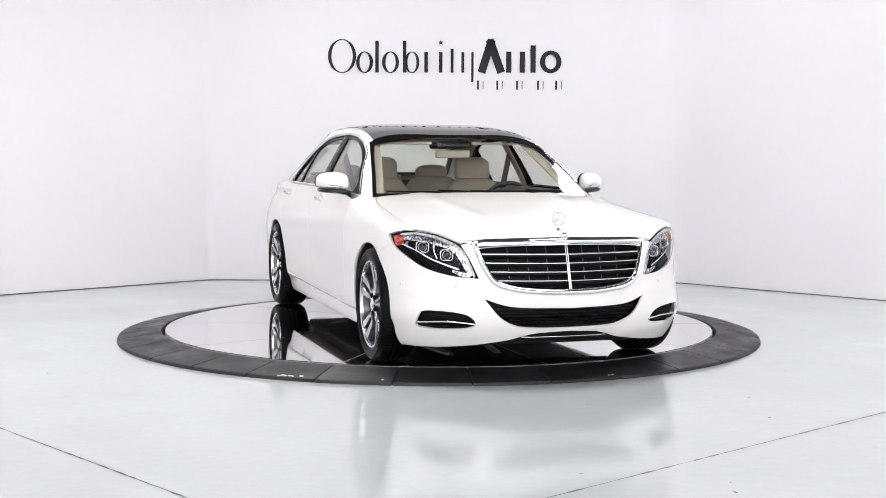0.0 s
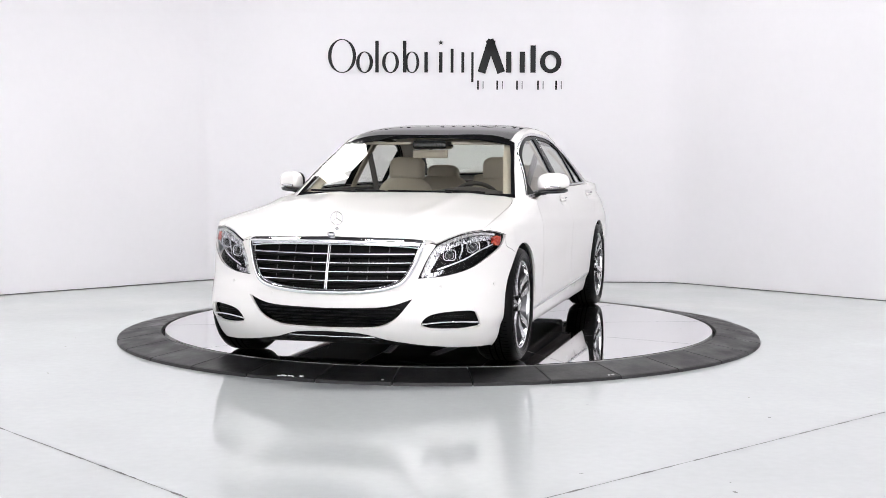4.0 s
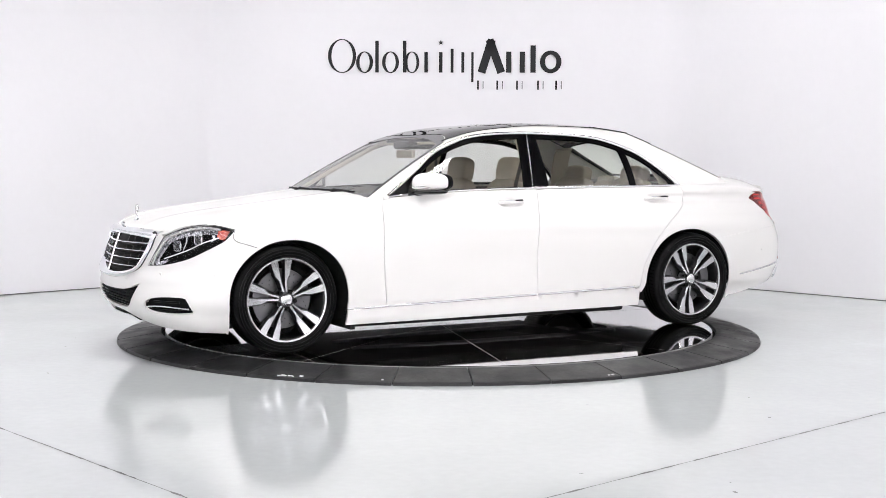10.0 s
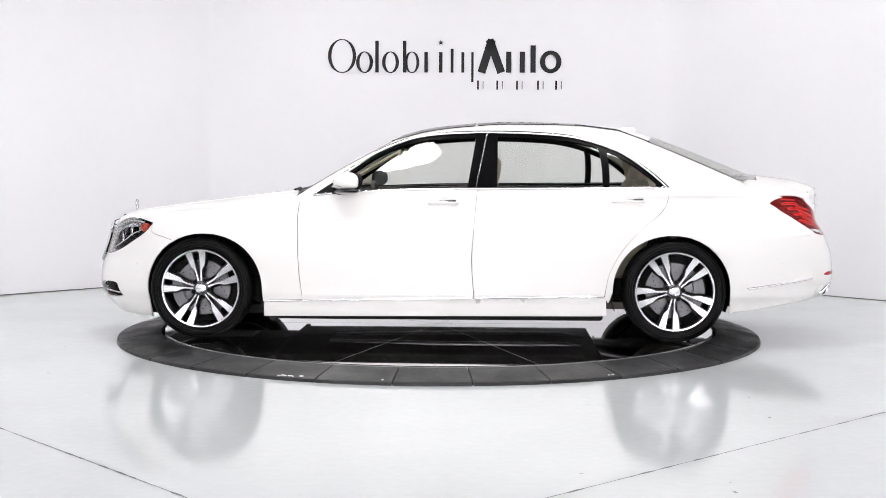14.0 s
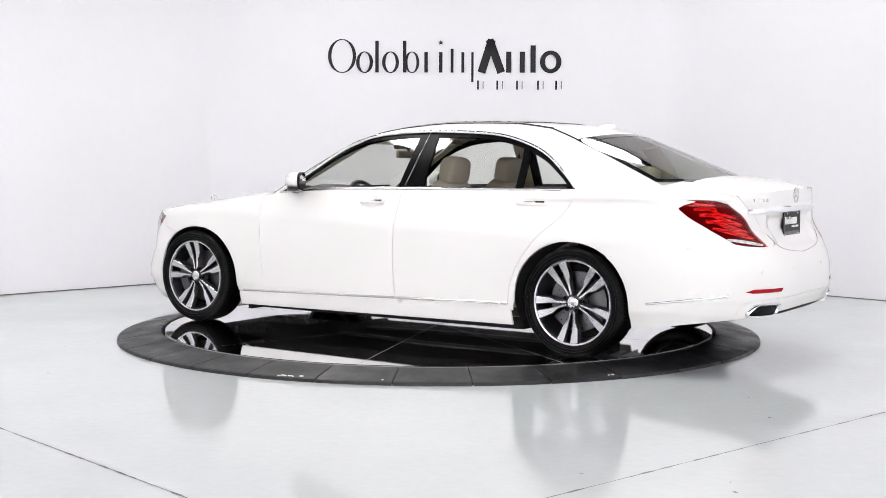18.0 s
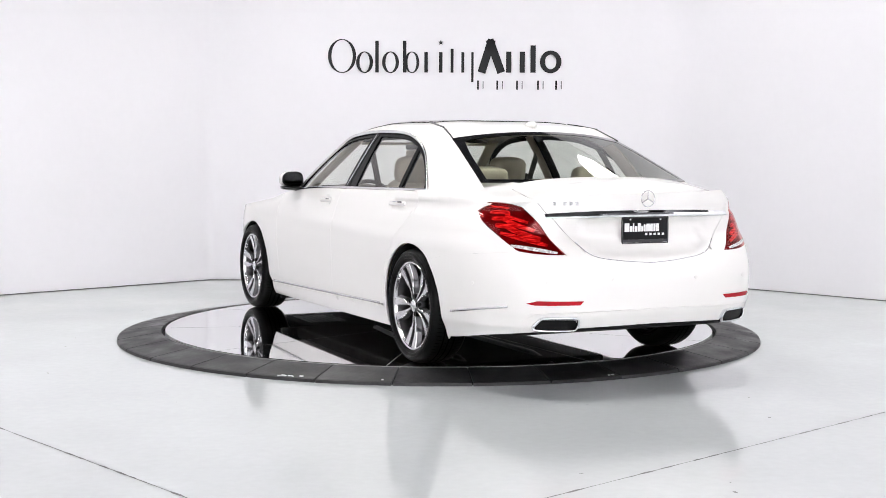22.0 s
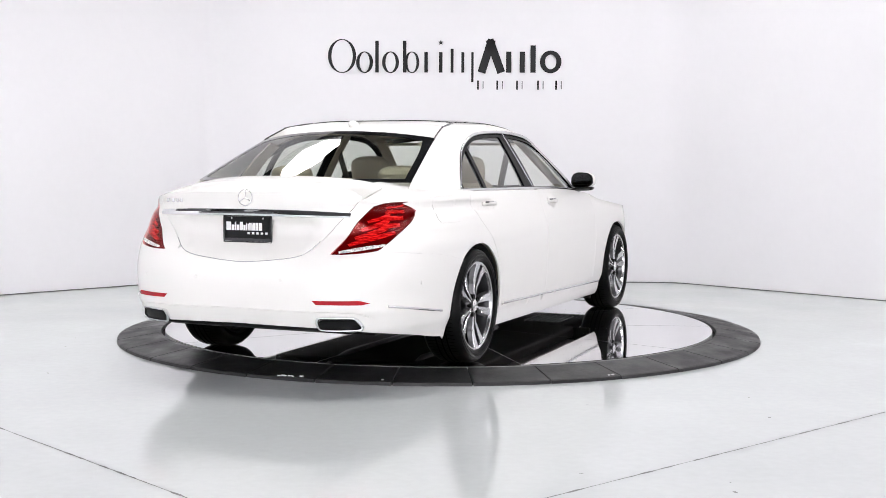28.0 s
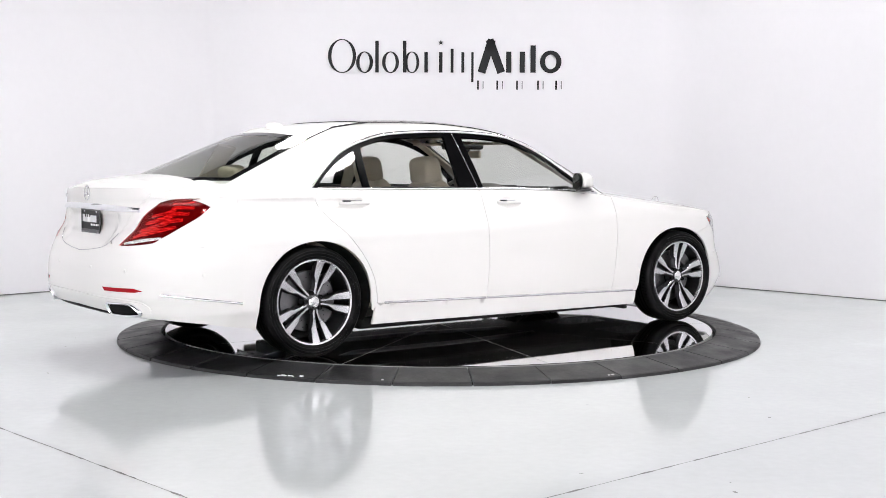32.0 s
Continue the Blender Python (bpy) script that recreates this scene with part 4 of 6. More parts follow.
    tr = [(p.x, p.y) for p in top_edge] + [(-2.40, .652), (-2.27, .643), (-2.22, .60), (-2.20, .55), (-1.9, .58), (-1.6, .70), (-1.45, .78)]
    pair("rear_wing", shoulder(side_r, sheet(tr, deck, 0.03, gap=0.001), [(s, zs(s)) for s in np.linspace(sx(-1.50, 1.02)[0], sr(.648, 1.0)[0], 50)]), W, car)

    # rear bumper
    rb = full_arch[i0:] + along(lambda b: (S_END - b, z_bot_r(b)), S_END - full_arch[-1][0] - 0.02, 0, 24)
    rb += [(S_END, .648)]
    rb += [sr(y, z) for y, z in TRUNK_CUT[::-1] if z < .72][1:]
    rb += [sr(.43, .708)] + cyc(TAIL, t_in, t_low)[1:] + SEAM_R[::-1][1:-1]
    j0 = nearest(rb, (S_END, z_bot_r(0)))
    j1 = nearest(rb, (S_END, .648))
    loop = rb[j1:] + rb[:j0 + 1]
    rfull = loop + [(2 * S_END - s, z) for s, z in loop[::-1][1:-1]]
    EXH = cr([(.474, .318), (.470, .334), (.474, .354), (.490, .368), (.56, .371), (.640, .371), (.664, .366), (.676, .350), (.688, .326), (.684, .311), (.664, .303), (.56, .300), (.490, .303), (.474, .318)], 3)[:-1]
    exh = [sr(y, z) for y, z in EXH]
    put("rear_bumper", sheet(rfull, body, 0.03, offset=0.0012, gap=-0.0005, lip=0.006), W, car, "white rear bumper")
    for sg in (1, -1):
        fix = lambda p: Vector((p.x, sg * p.y, p.z))
        ring = [fix(body(s, z) + Vector((-0.017, 0.003, 0))) for s, z in resample(exh, 0.02)]
        pipe = bar("tailpipe", ring, 0.0075, 0.014, CHROME, car, "chrome rectangular tailpipe surround", closed=True, up=Vector((1, 0, 0)))
        d = sheet(inset(exh, 0.005), body, 0.03, offset=0.011, lip=0, gap=0)
        put("pipe_mouth", d if sg > 0 else mirrored(d), BLACKPL, pipe, "dark pipe mouth")
        R = [sr(.735, .449), sr(.70, .440), sr(.478, .441), sr(.455, .462), sr(.69, .464)]
        d = sheet(resample(R, 0.03), body, 0.02, offset=0.004, lip=0.006, gap=0)
        put("rear_reflector", d if sg > 0 else mirrored(d), REDREFLECT, car, "slim red bumper reflector")
        pts = [fix(body(*sx(x, .362 + (-2.06 - x) * .14)) + Vector((0, 0.004, 0))) for x in [-2.06 - .46 * k / 14 for k in range(15)]]
        bar("bumper_strip", pts, 0.004, 0.007, TRIM, car, "chrome strip on the rear bumper")
    # lower valence, a step proud of the bumper, arched over the pipes
    vh = cr([(.0, .408), (.45, .404), (.62, .400), (.705, .388), (.735, .352), (.728, .318)], 5)
    vh = [sr(y, z) for y, z in vh]
    vb = along(lambda b: (S_END - b, z_bot_r(b) + .003), .50, 0, 10)
    vfull = vh + vb[:-1] + [(S_END, z_bot_r(0) + .003)]
    vfull = vfull[:-1] + [(2 * S_END - s, z) for s, z in vfull[::-1]][:-1]
    put("rear_valence", sheet(vfull, body, 0.03, offset=0.0055, lip=0.005, gap=0), W, car, "white lower valence of the rear bumper")
    for y, z, nx, ny in ((.269, .564, -1, .1), (.64, .560, -1, .35), (.898, .540, -.15, 1)):
        for sg in (1, -1):
            p = body(*(sr(y, z) if y < .8 else sx(-2.294, z)))
            n = Vector((nx, ny, 0)).normalized()
            m = Matrix.Translation((p.x, sg * p.y, p.z)) @ Vector((n.x, sg * n.y, 0)).to_track_quat("Z", "Y").to_matrix().to_4x4()
            bm = bmesh.new()
            bmesh.ops.create_cone(bm, cap_ends=True, segments=16, radius1=.012, radius2=.0105, depth=.007, matrix=m)
            part("parking_sensor", bm, W, car, smooth=True)
    # fuel flap in the right rear wing
    FLAP = [(-2.035, .985), (-1.79, .985), (-1.765, .965), (-1.775, .875), (-1.80, .852), (-2.035, .852), (-2.058, .875), (-2.055, .965)]
    fl = sheet(resample([sx(x, z) for x, z in FLAP], .03), body, .03, offset=.0016, lip=.0035, gap=0)
    put("fuel_flap", mirrored(fl), W, car, "white fuel filler flap")
    bar("diffuser", [body(S_END - b, .315) + Vector((0.05, 0, -0.012)) for b in [-.36 + .72 * k / 20 for k in range(21)]], 0.035, 0.018, BLACKPL, car, "black rear diffuser")

    seam = [sx(-1.86, .605), sx(-2.08, .650), sx(-2.28, .672), sx(-2.30, .715), sx(-2.10, .700), sx(-1.84, .660)]
    pair("bumper_seam_panel", sheet(seam, body, 0.03, offset=-0.003, lip=0, gap=0), W, car)

    # boot lid: deck and tail face in one
    ft = [sr(y, z) for y, z in TRUNK_CUT if z < 1.01]
    left = ft
    right = [(2 * S_END - s, z) for s, z in left[::-1][1:]]
    topf = along(lambda s: (s, zs(s)), right[-1][0], left[0][0], 24)[1:-1]
    tail_face = sheet(left + right + topf, body, 0.03, gap=0.0012, lip=0.010)
    ys_, xe_, ze_ = [], [], []
    for y in np.linspace(0, .70, 36):
        s = sr(y, 1.0)[0]
        p = body(s, zs(s))
        ys_.append(p.y)
        xe_.append(p.x)
        ze_.append(p.z)

    def lid(x, y):
        """The boot deck, rolled down to the upper edge of the tail face."""
        x1, z1 = np.interp(abs(y), ys_, xe_), np.interp(abs(y), ys_, ze_)
        d = (x - x1) / .22
        if d >= 1:
            return deck(x, y)
        k = min(1, max(0, (.56 - abs(y)) / .25))
        k, low = k * k * (3 - 2 * k), deck(x, y).z
        return Vector((x, y, low + k * (z1 + (deck(x1 + .22, y).z - z1) * (1 - (1 - max(d, -.1)) ** 1.7) - low)))
    dl = [(-2.235, 0.0), (-2.225, .3), (-2.190, .52), (-2.215, .60), (-2.27, .640), (-2.40, .648), (-2.485, .644)]
    be = [body(s, zs(s)) for s in np.linspace(sr(.636, 1.0)[0], S_END, 12)]
    dh = cr(dl, 4) + [(p.x, p.y) for p in be]
    dfull = dh + [(x, -y) for x, y in dh[::-1][1:-1]]
    put("boot_lid", joined(tail_face, sheet(dfull, lid, 0.03, gap=0.001)), W, car, "white boot lid")
    # chrome strip across the boot: a broad upper facet that looks up, and a narrow lower one
    V, F, nb = [], [], 28
    for k in range(nb + 1):
        b = -.447 + .894 * k / nb
        taper = 1 - .35 * (abs(b) / .447) ** 3
        p = body(S_END - b, .918 - .010 * (b / .447) ** 2)
        o = Vector((-1, 0, 0))
        V += [p + o * a * taper + Vector((0, 0, h * taper)) for a, h in ((.002, .019), (.016, .004), (.022, -.006), (.021, -.017), (.001, -.021))]
        if k:
            i, j = 5 * (k - 1), 5 * k
            F += [[i + q, i + q + 1, j + q + 1, j + q] for q in range(4)]
    mesh_ob("boot_strip", V, F + [[0, 1, 2, 3, 4], [5 * nb + q for q in (4, 3, 2, 1, 0)]], CHROME, car, "chrome strip across the boot lid")
    low = [(y, z) for y, z in TRUNK_CUT if z < .78]
    lowp = [body(*sr(y, z)) for y, z in low]
    lowp = lowp + [Vector((p.x, -p.y, p.z)) for p in lowp[::-1][1:]]
    bar("boot_edge_strip", [p + Vector((0.0, 0, 0.003)) for p in lowp], 0.002, 0.002, SATIN, car)


def car_cabin(car):
    # outline of the side windows, outer edge of the bright frame
    ARC = cr([(.835, .972), (.72, 1.052), (.59, 1.143), (.40, 1.272), (.17, 1.357), (-.06, 1.389), (-.372, 1.399), (-.764, 1.385), (-1.0, 1.349), (-1.242, 1.262), (-1.424, 1.135), (-1.545, 1.026)], 6)
    zb = pchip([-1.55, -1.0, 0, .5, .85], [1.026, 1.022, 1.012, .995, .968])
    dlo = [gx(x, z) for x, z in ARC] + along(lambda x: gx(x, zb(x)), -1.53, .82, 20)
    # where the panes' upper corners touch the roof
    zf, zk = 1.372, 1.352
    for _ in range(30):
        zf = rim_z(gy(ws_y(zf), zf)[0])
        zk = rim_z(gy(rg_y(zk), zk, True)[0])
    yf, yk = ws_y(zf), rg_y(zk)
    # pillars and roof rail, both sides
    fr = [gy(ws_y(z), z) for z in np.linspace(.955, zf, 16)]
    a_ws, a_rg = fr[-1][0], gy(yk, zk, True)[0]
    rail = along(lambda a: (a, rim_z(a)), a_ws, a_rg, 40)
    rear = [gy(rg_y(z), z, True) for z in np.linspace(zk, 1.03, 12)]
    foot = [gx(x, z) for x, z in ((-1.95, 1.0), (-1.75, 1.005), (-1.56, 1.012))]
    base = [gx(-1.54, 1.018)] + along(lambda x: gx(x, zb(x) - .012), -1.5, .84, 16) + [gx(.86, .95)]
    shell = sheet(fr + rail + rear + foot + base, cabin, 0.022, holes=[inset(dlo, 0.006)], gap=0)
    pair("cabin_side", shell, PAINT, car)

    # roof skin with its dark glass panels
    def rim(a, d=0.0):
        p = cabin(a, rim_z(a) - d)
        return p.x, p.y
    def lip_xy(skin, y):
        p = skin(y, top_of(skin, y))
        return p.x, p.y
    edge = [lip_xy(ws_skin, y) for y in np.linspace(0, yf, 16)] + [rim(a) for a in np.linspace(a_ws, a_rg, 40)][1:-1] + [lip_xy(rear_skin, y) for y in np.linspace(yk, 0, 16)]
    rfull = edge + [(x, -y) for x, y in edge[::-1][1:-1]]
    GL1 = [(x - .005, min(y, .584)) for x, y in edge[:16]]
    GL1 = GL1 + [(-.08, .572), (-.255, .562), (-.255, 0.0)]
    GL2 = [(-.270, 0), (-.270, .556), (-.6, .548), (-.93, .520), (-.975, .485), (-.992, .3), (-1.0, 0)]
    lid = sheet(rfull, roof, 0.04, gap=0)
    put("roof", lid, PAINT, car, "white roof with dark glass panels")
    for g in (GL1, GL2):
        g = resample(g, 0.05, False)
        full = g + [(x, -y) for x, y in g[::-1] if y > 1e-6]
        if signed_area(full) < 0:
            full = full[::-1]
        put("roof_glass", sheet(full, roof, 0.035, offset=0.005, lip=0.006, gap=0.001), ROOFGLASS, car, "black panoramic roof glass")
    # thin black mouldings from the glass panel back to the rear window's corners
    for sg in (1, -1):
        ms = [roof(x, y) for x, y in cr([(-.94, .520), (-1.08, .545), (-1.24, .566), (edge[-16][0] + .004, yk - .004)], 5)]
        ms += [rear_skin(rg_y(z) - .004, z) for z in np.linspace(zk, 1.330, 5)[1:]]
        bar("roof_moulding", [Vector((p.x, sg * p.y, p.z + .003)) for p in ms], 0.007, 0.004, GLOSSBLK, car, "black roof moulding", up=Vector((0, 1, 0)))
    # roof antenna fin
    bm = bmesh.new()
    bmesh.ops.create_uvsphere(bm, u_segments=16, v_segments=10, radius=1, matrix=Matrix.Translation((-1.34, 0, 1.424)) @ Matrix.Rotation(radians(8), 4, "Y") @ Matrix.Diagonal((.075, .022, .030, 1)))
    part("roof_fin", bm, PAINT, car, smooth=True)

    # windscreen: dark border and the pane, both in the pane's own domain (y, z)
    def framed(half, z0, zc, top_z_of, side, low, top, corner):
        """Outer outline, and the see-through part within it."""
        yc = half(zc)
        sd = [(half(z), z) for z in np.linspace(z0, zc, 12)]
        tp = [(y, top_z_of(y)) for y in np.linspace(yc, -yc, 22)]
        bt = [(y, z0) for y in np.linspace(-half(z0), half(z0), 22)]
        outer = sd + tp[1:-1] + [(-y, z) for y, z in sd[::-1]] + bt[1:-1]
        z1 = zc - top
        iy = lambda z: half(z) - side - corner * max(0, (z - (z1 - .12)) / .12) ** 2
        il = [(iy(z), z) for z in np.linspace(z0 + low, z1, 12)]
        it = [(y, z1 + (top_z_of(0) - top - z1) * (1 - abs(y / iy(z1)) ** 2.4)) for y in np.linspace(iy(z1), -iy(z1), 18)]
        ib = [(y, z0 + low) for y in np.linspace(-iy(z0 + low), iy(z0 + low), 18)]
        return outer, il + it[1:-1] + [(-y, z) for y, z in il[::-1]] + ib[1:-1]
    outer, inner = framed(ws_y, .955, zf, lambda y: top_of(ws_skin, y) - .001, .026, .030, .014, .010)
    put("windscreen_border", sheet(outer, ws_skin, 0.035, holes=[inner], offset=0.004, lip=0.006, gap=0), GLOSSBLK, car, "black windscreen border")
    put("windscreen", sheet(inner, ws_skin, 0.04, offset=0.003, lip=0, gap=-0.004), WSGLASS, car, "clear curved windscreen")
    # rear window; above it the roof runs down to the pane in a white tail
    head = lambda y: 1.381 - .045 * (abs(y) / .60) ** 2.2
    outer, inner = framed(rg_y, 1.078, 1.336, head, .036, .016, .016, .020)
    tail = [(y, head(y)) for y in np.linspace(-rg_y(1.336), rg_y(1.336), 22)] + [(rg_y(z), z) for z in np.linspace(1.336, zk, 5)][1:-1]
    tail += [(y, top_of(rear_skin, y) + .002) for y in np.linspace(yk, -yk, 22)] + [(-rg_y(z), z) for z in np.linspace(zk, 1.336, 5)][1:-1]
    put("roof_tail", sheet(tail, rear_skin, 0.03, offset=0.002, lip=0.004, gap=0), PAINT, car)
    put("rear_window_border", sheet(outer, rear_skin, 0.035, holes=[inner], offset=0.004, lip=0.006, gap=0), GLOSSBLK, car, "black rear window border")
    put("rear_window", sheet(inner, rear_skin, 0.04, offset=0.003, lip=0, gap=-0.004), REARGLASS, car, "tinted rear window")

    # side windows: panes, dark pillars, bright frame
    top_z = pchip([x for x, z in ARC[::-1]], [z for x, z in ARC[::-1]])

    def pane_poly(xa0, xa1, xb0, xb1, m=.022, mb=.012, n=14):
        """Between a front edge (x at foot, x at top) and a rear edge."""
        tops = []
        for k in range(n + 1):
            x = xa1 + (xb1 - xa1) * k / n
            tops.append(gx(x, top_z(x) - m))
        foots = [gx(x, zb(x) + mb) for x in np.linspace(xb0, xa0, n + 1)]
        return tops + foots
    F = pane_poly(.70, .66, -.205, -.262, m=.027)
    Rr = pane_poly(-.400, -.405, -1.112, -1.095, m=.026)
    Q = pane_poly(-1.150, -1.138, -1.475, -1.468, m=.030)
    hole = [inset(q, 0.003) for q in (F, Rr, Q)]
    pair("window_frame", sheet(inset(dlo, 0.004), cabin, 0.035, holes=hole, offset=-0.008, lip=0.02, gap=0), PILLAR, car, "black window pillars")
    pair("front_side_window", sheet(F, cabin, 0.05, offset=-0.014, lip=0, gap=-0.004), SIDEGLASS, car)
    pair("rear_side_window", sheet(Rr, cabin, 0.05, offset=-0.014, lip=0, gap=-0.004), SIDEGLASS, car)
    pair("quarter_window", sheet(Q, cabin, 0.05, offset=-0.014, lip=0, gap=-0.004), SIDEGLASS, car)
    for sg in (1, -1):
        pts = [cabin(*gx(x, z)) for x, z in ARC]
        up = [Vector((p.x, sg * (p.y + .001 - .007 * min(1, max(0, (p.x - .1) / .2))), p.z)) for p in pts]
        lowp = [cabin(*gx(x, zb(x))) for x in np.linspace(-1.545, .835, 24)]
        bar("bright_frame", up, 0.0075, 0.012, TRIM, car, "chrome window frame")
        bar("belt_strip", [Vector((p.x, sg * (p.y + .003), p.z)) for p in lowp], 0.008, 0.011, TRIM, car, "chrome belt strip")
        # pillar split line
        a, b = cabin(*gx(-.262, 1.03)), cabin(*gx(-.335, 1.392))
        bar("pillar_gap", [(a.x, sg * (a.y + .0015), a.z), ((a.x + b.x) / 2, sg * ((a.y + b.y) / 2 + .004), (a.z + b.z) / 2), (b.x, sg * (b.y + .0015), b.z)], 0.002, 0.003, SATIN, car)

    # cowl and wipers
    cw = [(.955, .69), (.985, .45), (1.02, 0), (.985, -.45), (.955, -.69)]
    cw = cr(cw, 5)
    cowl = [(x + .012, y) for x, y in cw] + [(x - .16, y) for x, y in cw[::-1]]
    put("cowl", sheet(cowl, deck, 0.04, offset=-0.02, lip=0.01, gap=0), BLACKPL, car, "black cowl under the windscreen")
    for y0, y1 in ((.56, -.10), (-.10, -.66)):
        def on(y, lift):
            p = ws_skin(y, .984 + .010 * abs(y - y0))
            return p + Vector((lift, 0, lift))
        bar("wiper", [on(y0 + (y1 - y0) * k / 12, .012) for k in range(13)], 0.006, 0.007, BLACKPL, car, "black windscreen wiper")
        bar("wiper_arm", [(1.0, y0 - .02, 1.0), on(y0 * .6 + y1 * .4, .022)], 0.009, 0.007, BLACKPL, car)
    for y in (.33, -.33):
        bm = box_bm(1.0, 1.03, y - .02, y + .02, deck(1.05, y).z, deck(1.05, y).z + .012, .004)
        part("washer_jet", bm, BLACKPL, car)


def car_front(car):
    # headlamps: set-back housing with its lights, and a clear cover
    for sg in (1, -1):
        fix = lambda p: Vector((p.x, sg * p.y, p.z))
        get = lambda d: d if sg > 0 else mirrored(d)
        lamp = put("headlamp", get(sheet(inset(HEAD, -0.004), body, 0.03, offset=-0.055, lip=0, gap=0)), LAMPGREY, car, "headlamp with dark housing and bright light strips")
        put("cover", get(sheet(HEAD, body, 0.03, offset=0.001, lip=0, gap=0.001)), LENSGLASS, lamp, "clear cover")
        rimp = [fix(body(s, z)) for s, z in resample(HEAD, 0.03)]
        bar("rim", [p + Vector((-.004, 0, 0)) for p in rimp], 0.0015, 0.0015, BLACKPL, lamp, "black rim", closed=True)
        into = lambda s, z, d: (lambda p: Vector((p.x - d * .8, sg * (p.y - d * .55), p.z)))(body(s, z))
        # light guide along the inner edge and the top, and a chrome spear along the foot
        def ribbon(ctrl, w0, w1, off, nm, m, lab):
            c = cr(ctrl, 8)
            n = len(c)
            L, R = [], []
            for i, q in enumerate(c):
                a, b = np.array(c[max(i - 1, 0)]), np.array(c[min(i + 1, n - 1)])
                t = (b - a) / np.linalg.norm(b - a)
                w = w0 + (w1 - w0) * i / (n - 1)
                L.append((q[0] - t[1] * w, q[1] + t[0] * w))
                R.append((q[0] + t[1] * w, q[1] - t[0] * w))
            put(nm, get(sheet(L + R[::-1], body, 0.02, offset=off, lip=0.012, gap=0)), m, lamp, lab)
        ribbon([sf(.540, .568), sf(.570, .642), sf(.620, .712), sf(.70, .750), sf(.79, .770), sx(1.995, .772)], .019, .015, -.022, "upper_reflector", FACET, "bright faceted upper reflector")
        ribbon([sf(.523, .560), sf(.546, .632), sf(.594, .720), sf(.69, .774), sf(.79, .795), sx(1.985, .786)], .008, .005, -.008, "light_strip", CLEARFACET, "pale daytime light strip")
        ribbon([sf(.545, .566), sf(.590, .574), sf(.632, .592)], .015, .007, -.016, "foot_reflector", FACET, "bright lower reflector")
        ribbon([sf(.600, .600), sf(.67, .626), sf(.75, .662), sf(.81, .700), sx(1.985, .738)], .0042, .003, -.018, "chrome_spear", CHROME, "chrome spear")
        ribbon([sf(.718, .745), sf(.722, .700), sf(.708, .655)], .007, .004, -.026, "divider", SATIN, "bright divider between the projectors")
        ribbon([sf(.845, .752), sf(.850, .728), sf(.840, .708)], .010, .007, -.026, "outer_reflector", FACET, "bright outer reflector")
        for (yy, zz, rr) in ((.662, .674, .034), (.775, .716, .035)):
            s, z = sf(yy, zz)
            c = into(s, z, .036)
            n = Vector((1, sg * .35, 0)).normalized()
            m = Matrix.Translation(c) @ n.to_track_quat("Z", "Y").to_matrix().to_4x4()
            bm = bmesh.new()
            bmesh.ops.create_uvsphere(bm, u_segments=20, v_segments=12, radius=rr * .66, matrix=m @ Matrix.Diagonal((1, 1, .6, 1)))
            part("projector_lens", bm, LENSDARK, lamp, "dark glossy projector lens", smooth=True)
            sq = lambda t, r, k: math.copysign(abs(k(t)) ** .55, k(t)) * r
            ring = [m @ Vector((sq(t, rr * 1.02, math.cos), sq(t, rr * .88, math.sin), -.004)) for t in [2 * math.pi * k / 28 for k in range(28)]]
            bar("projector_frame", ring, 0.0042, 0.006, CHROME, lamp, "bright square projector frame", closed=True, up=n)
            ring = [m @ Vector((rr * .70 * math.cos(t), rr * .70 * math.sin(t), .000)) for t in [2 * math.pi * k / 24 for k in range(24)]]
            bar("projector_ring", ring, 0.0025, 0.003, SATIN, lamp, "satin projector ring", closed=True, up=n)
        am = [sx(1.936, .772), sx(1.968, .780), sx(1.998, .774), sx(2.008, .742), sx(1.992, .722), sx(1.966, .718)]
        put("side_marker", get(sheet(resample(am, .02), body, 0.02, offset=-0.010, lip=0.02, gap=0)), AMBER, lamp, "amber red side marker")
    # grille: black floor, bars, bright frame
    gh = [sf(y, z) for y, z in GRILLE_HALF] + [sf(y, z) for y, z in GRILLE_TOPL[1:]]
    gfull = gh + [(-s, z) for s, z in gh[::-1][1:-1]]
    gr = thing("grille", "", "")
    gr.parent = car
    put("mesh_floor", sheet(gfull, body, 0.04, offset=-0.05, lip=0, gap=0), BLACKPL, gr, "black grille mesh")
    ring = resample([(y, z) for y, z in GRILLE_HALF] + [(y, z) for y, z in GRILLE_TOPL[1:]], 0.03, False)
    ring = ring + [(-y, z) for y, z in ring[::-1][1:-1]]
    outer, inner = inset(ring, -0.006), inset(ring, 0.030)
    nose = lambda y, z: body(*sf(y, z))
    # frame: broad bright band, swelling forward in the middle
    V, F, n = [], [], len(outer)
    for lvl in range(5):
        u = lvl / 4
        for o, i in zip(outer, inner):
            y, z = o[0] + (i[0] - o[0]) * u, o[1] + (i[1] - o[1]) * u
            V.append(nose(y, z) + Vector((.022 * math.sin(math.pi * (0.12 + .88 * u)) + (0.004 if u < 1 else -.018), 0, 0)))
    for lvl in range(4):
        for k in range(n):
            F.append([lvl * n + k, lvl * n + (k + 1) % n, (lvl + 1) * n + (k + 1) % n, (lvl + 1) * n + k])
    bm = bmesh.new()
    vs = [bm.verts.new(v) for v in V]
    for f in F:
        bm.faces.new([vs[i] for i in f])
    part("frame", bm, CHROME, gr, "broad chrome grille frame", smooth=True, sharp=80)
    # chrome top cap
    V, F, nc = [], [], 36
    for k in range(nc + 1):
        y = -.520 + 1.04 * k / nc
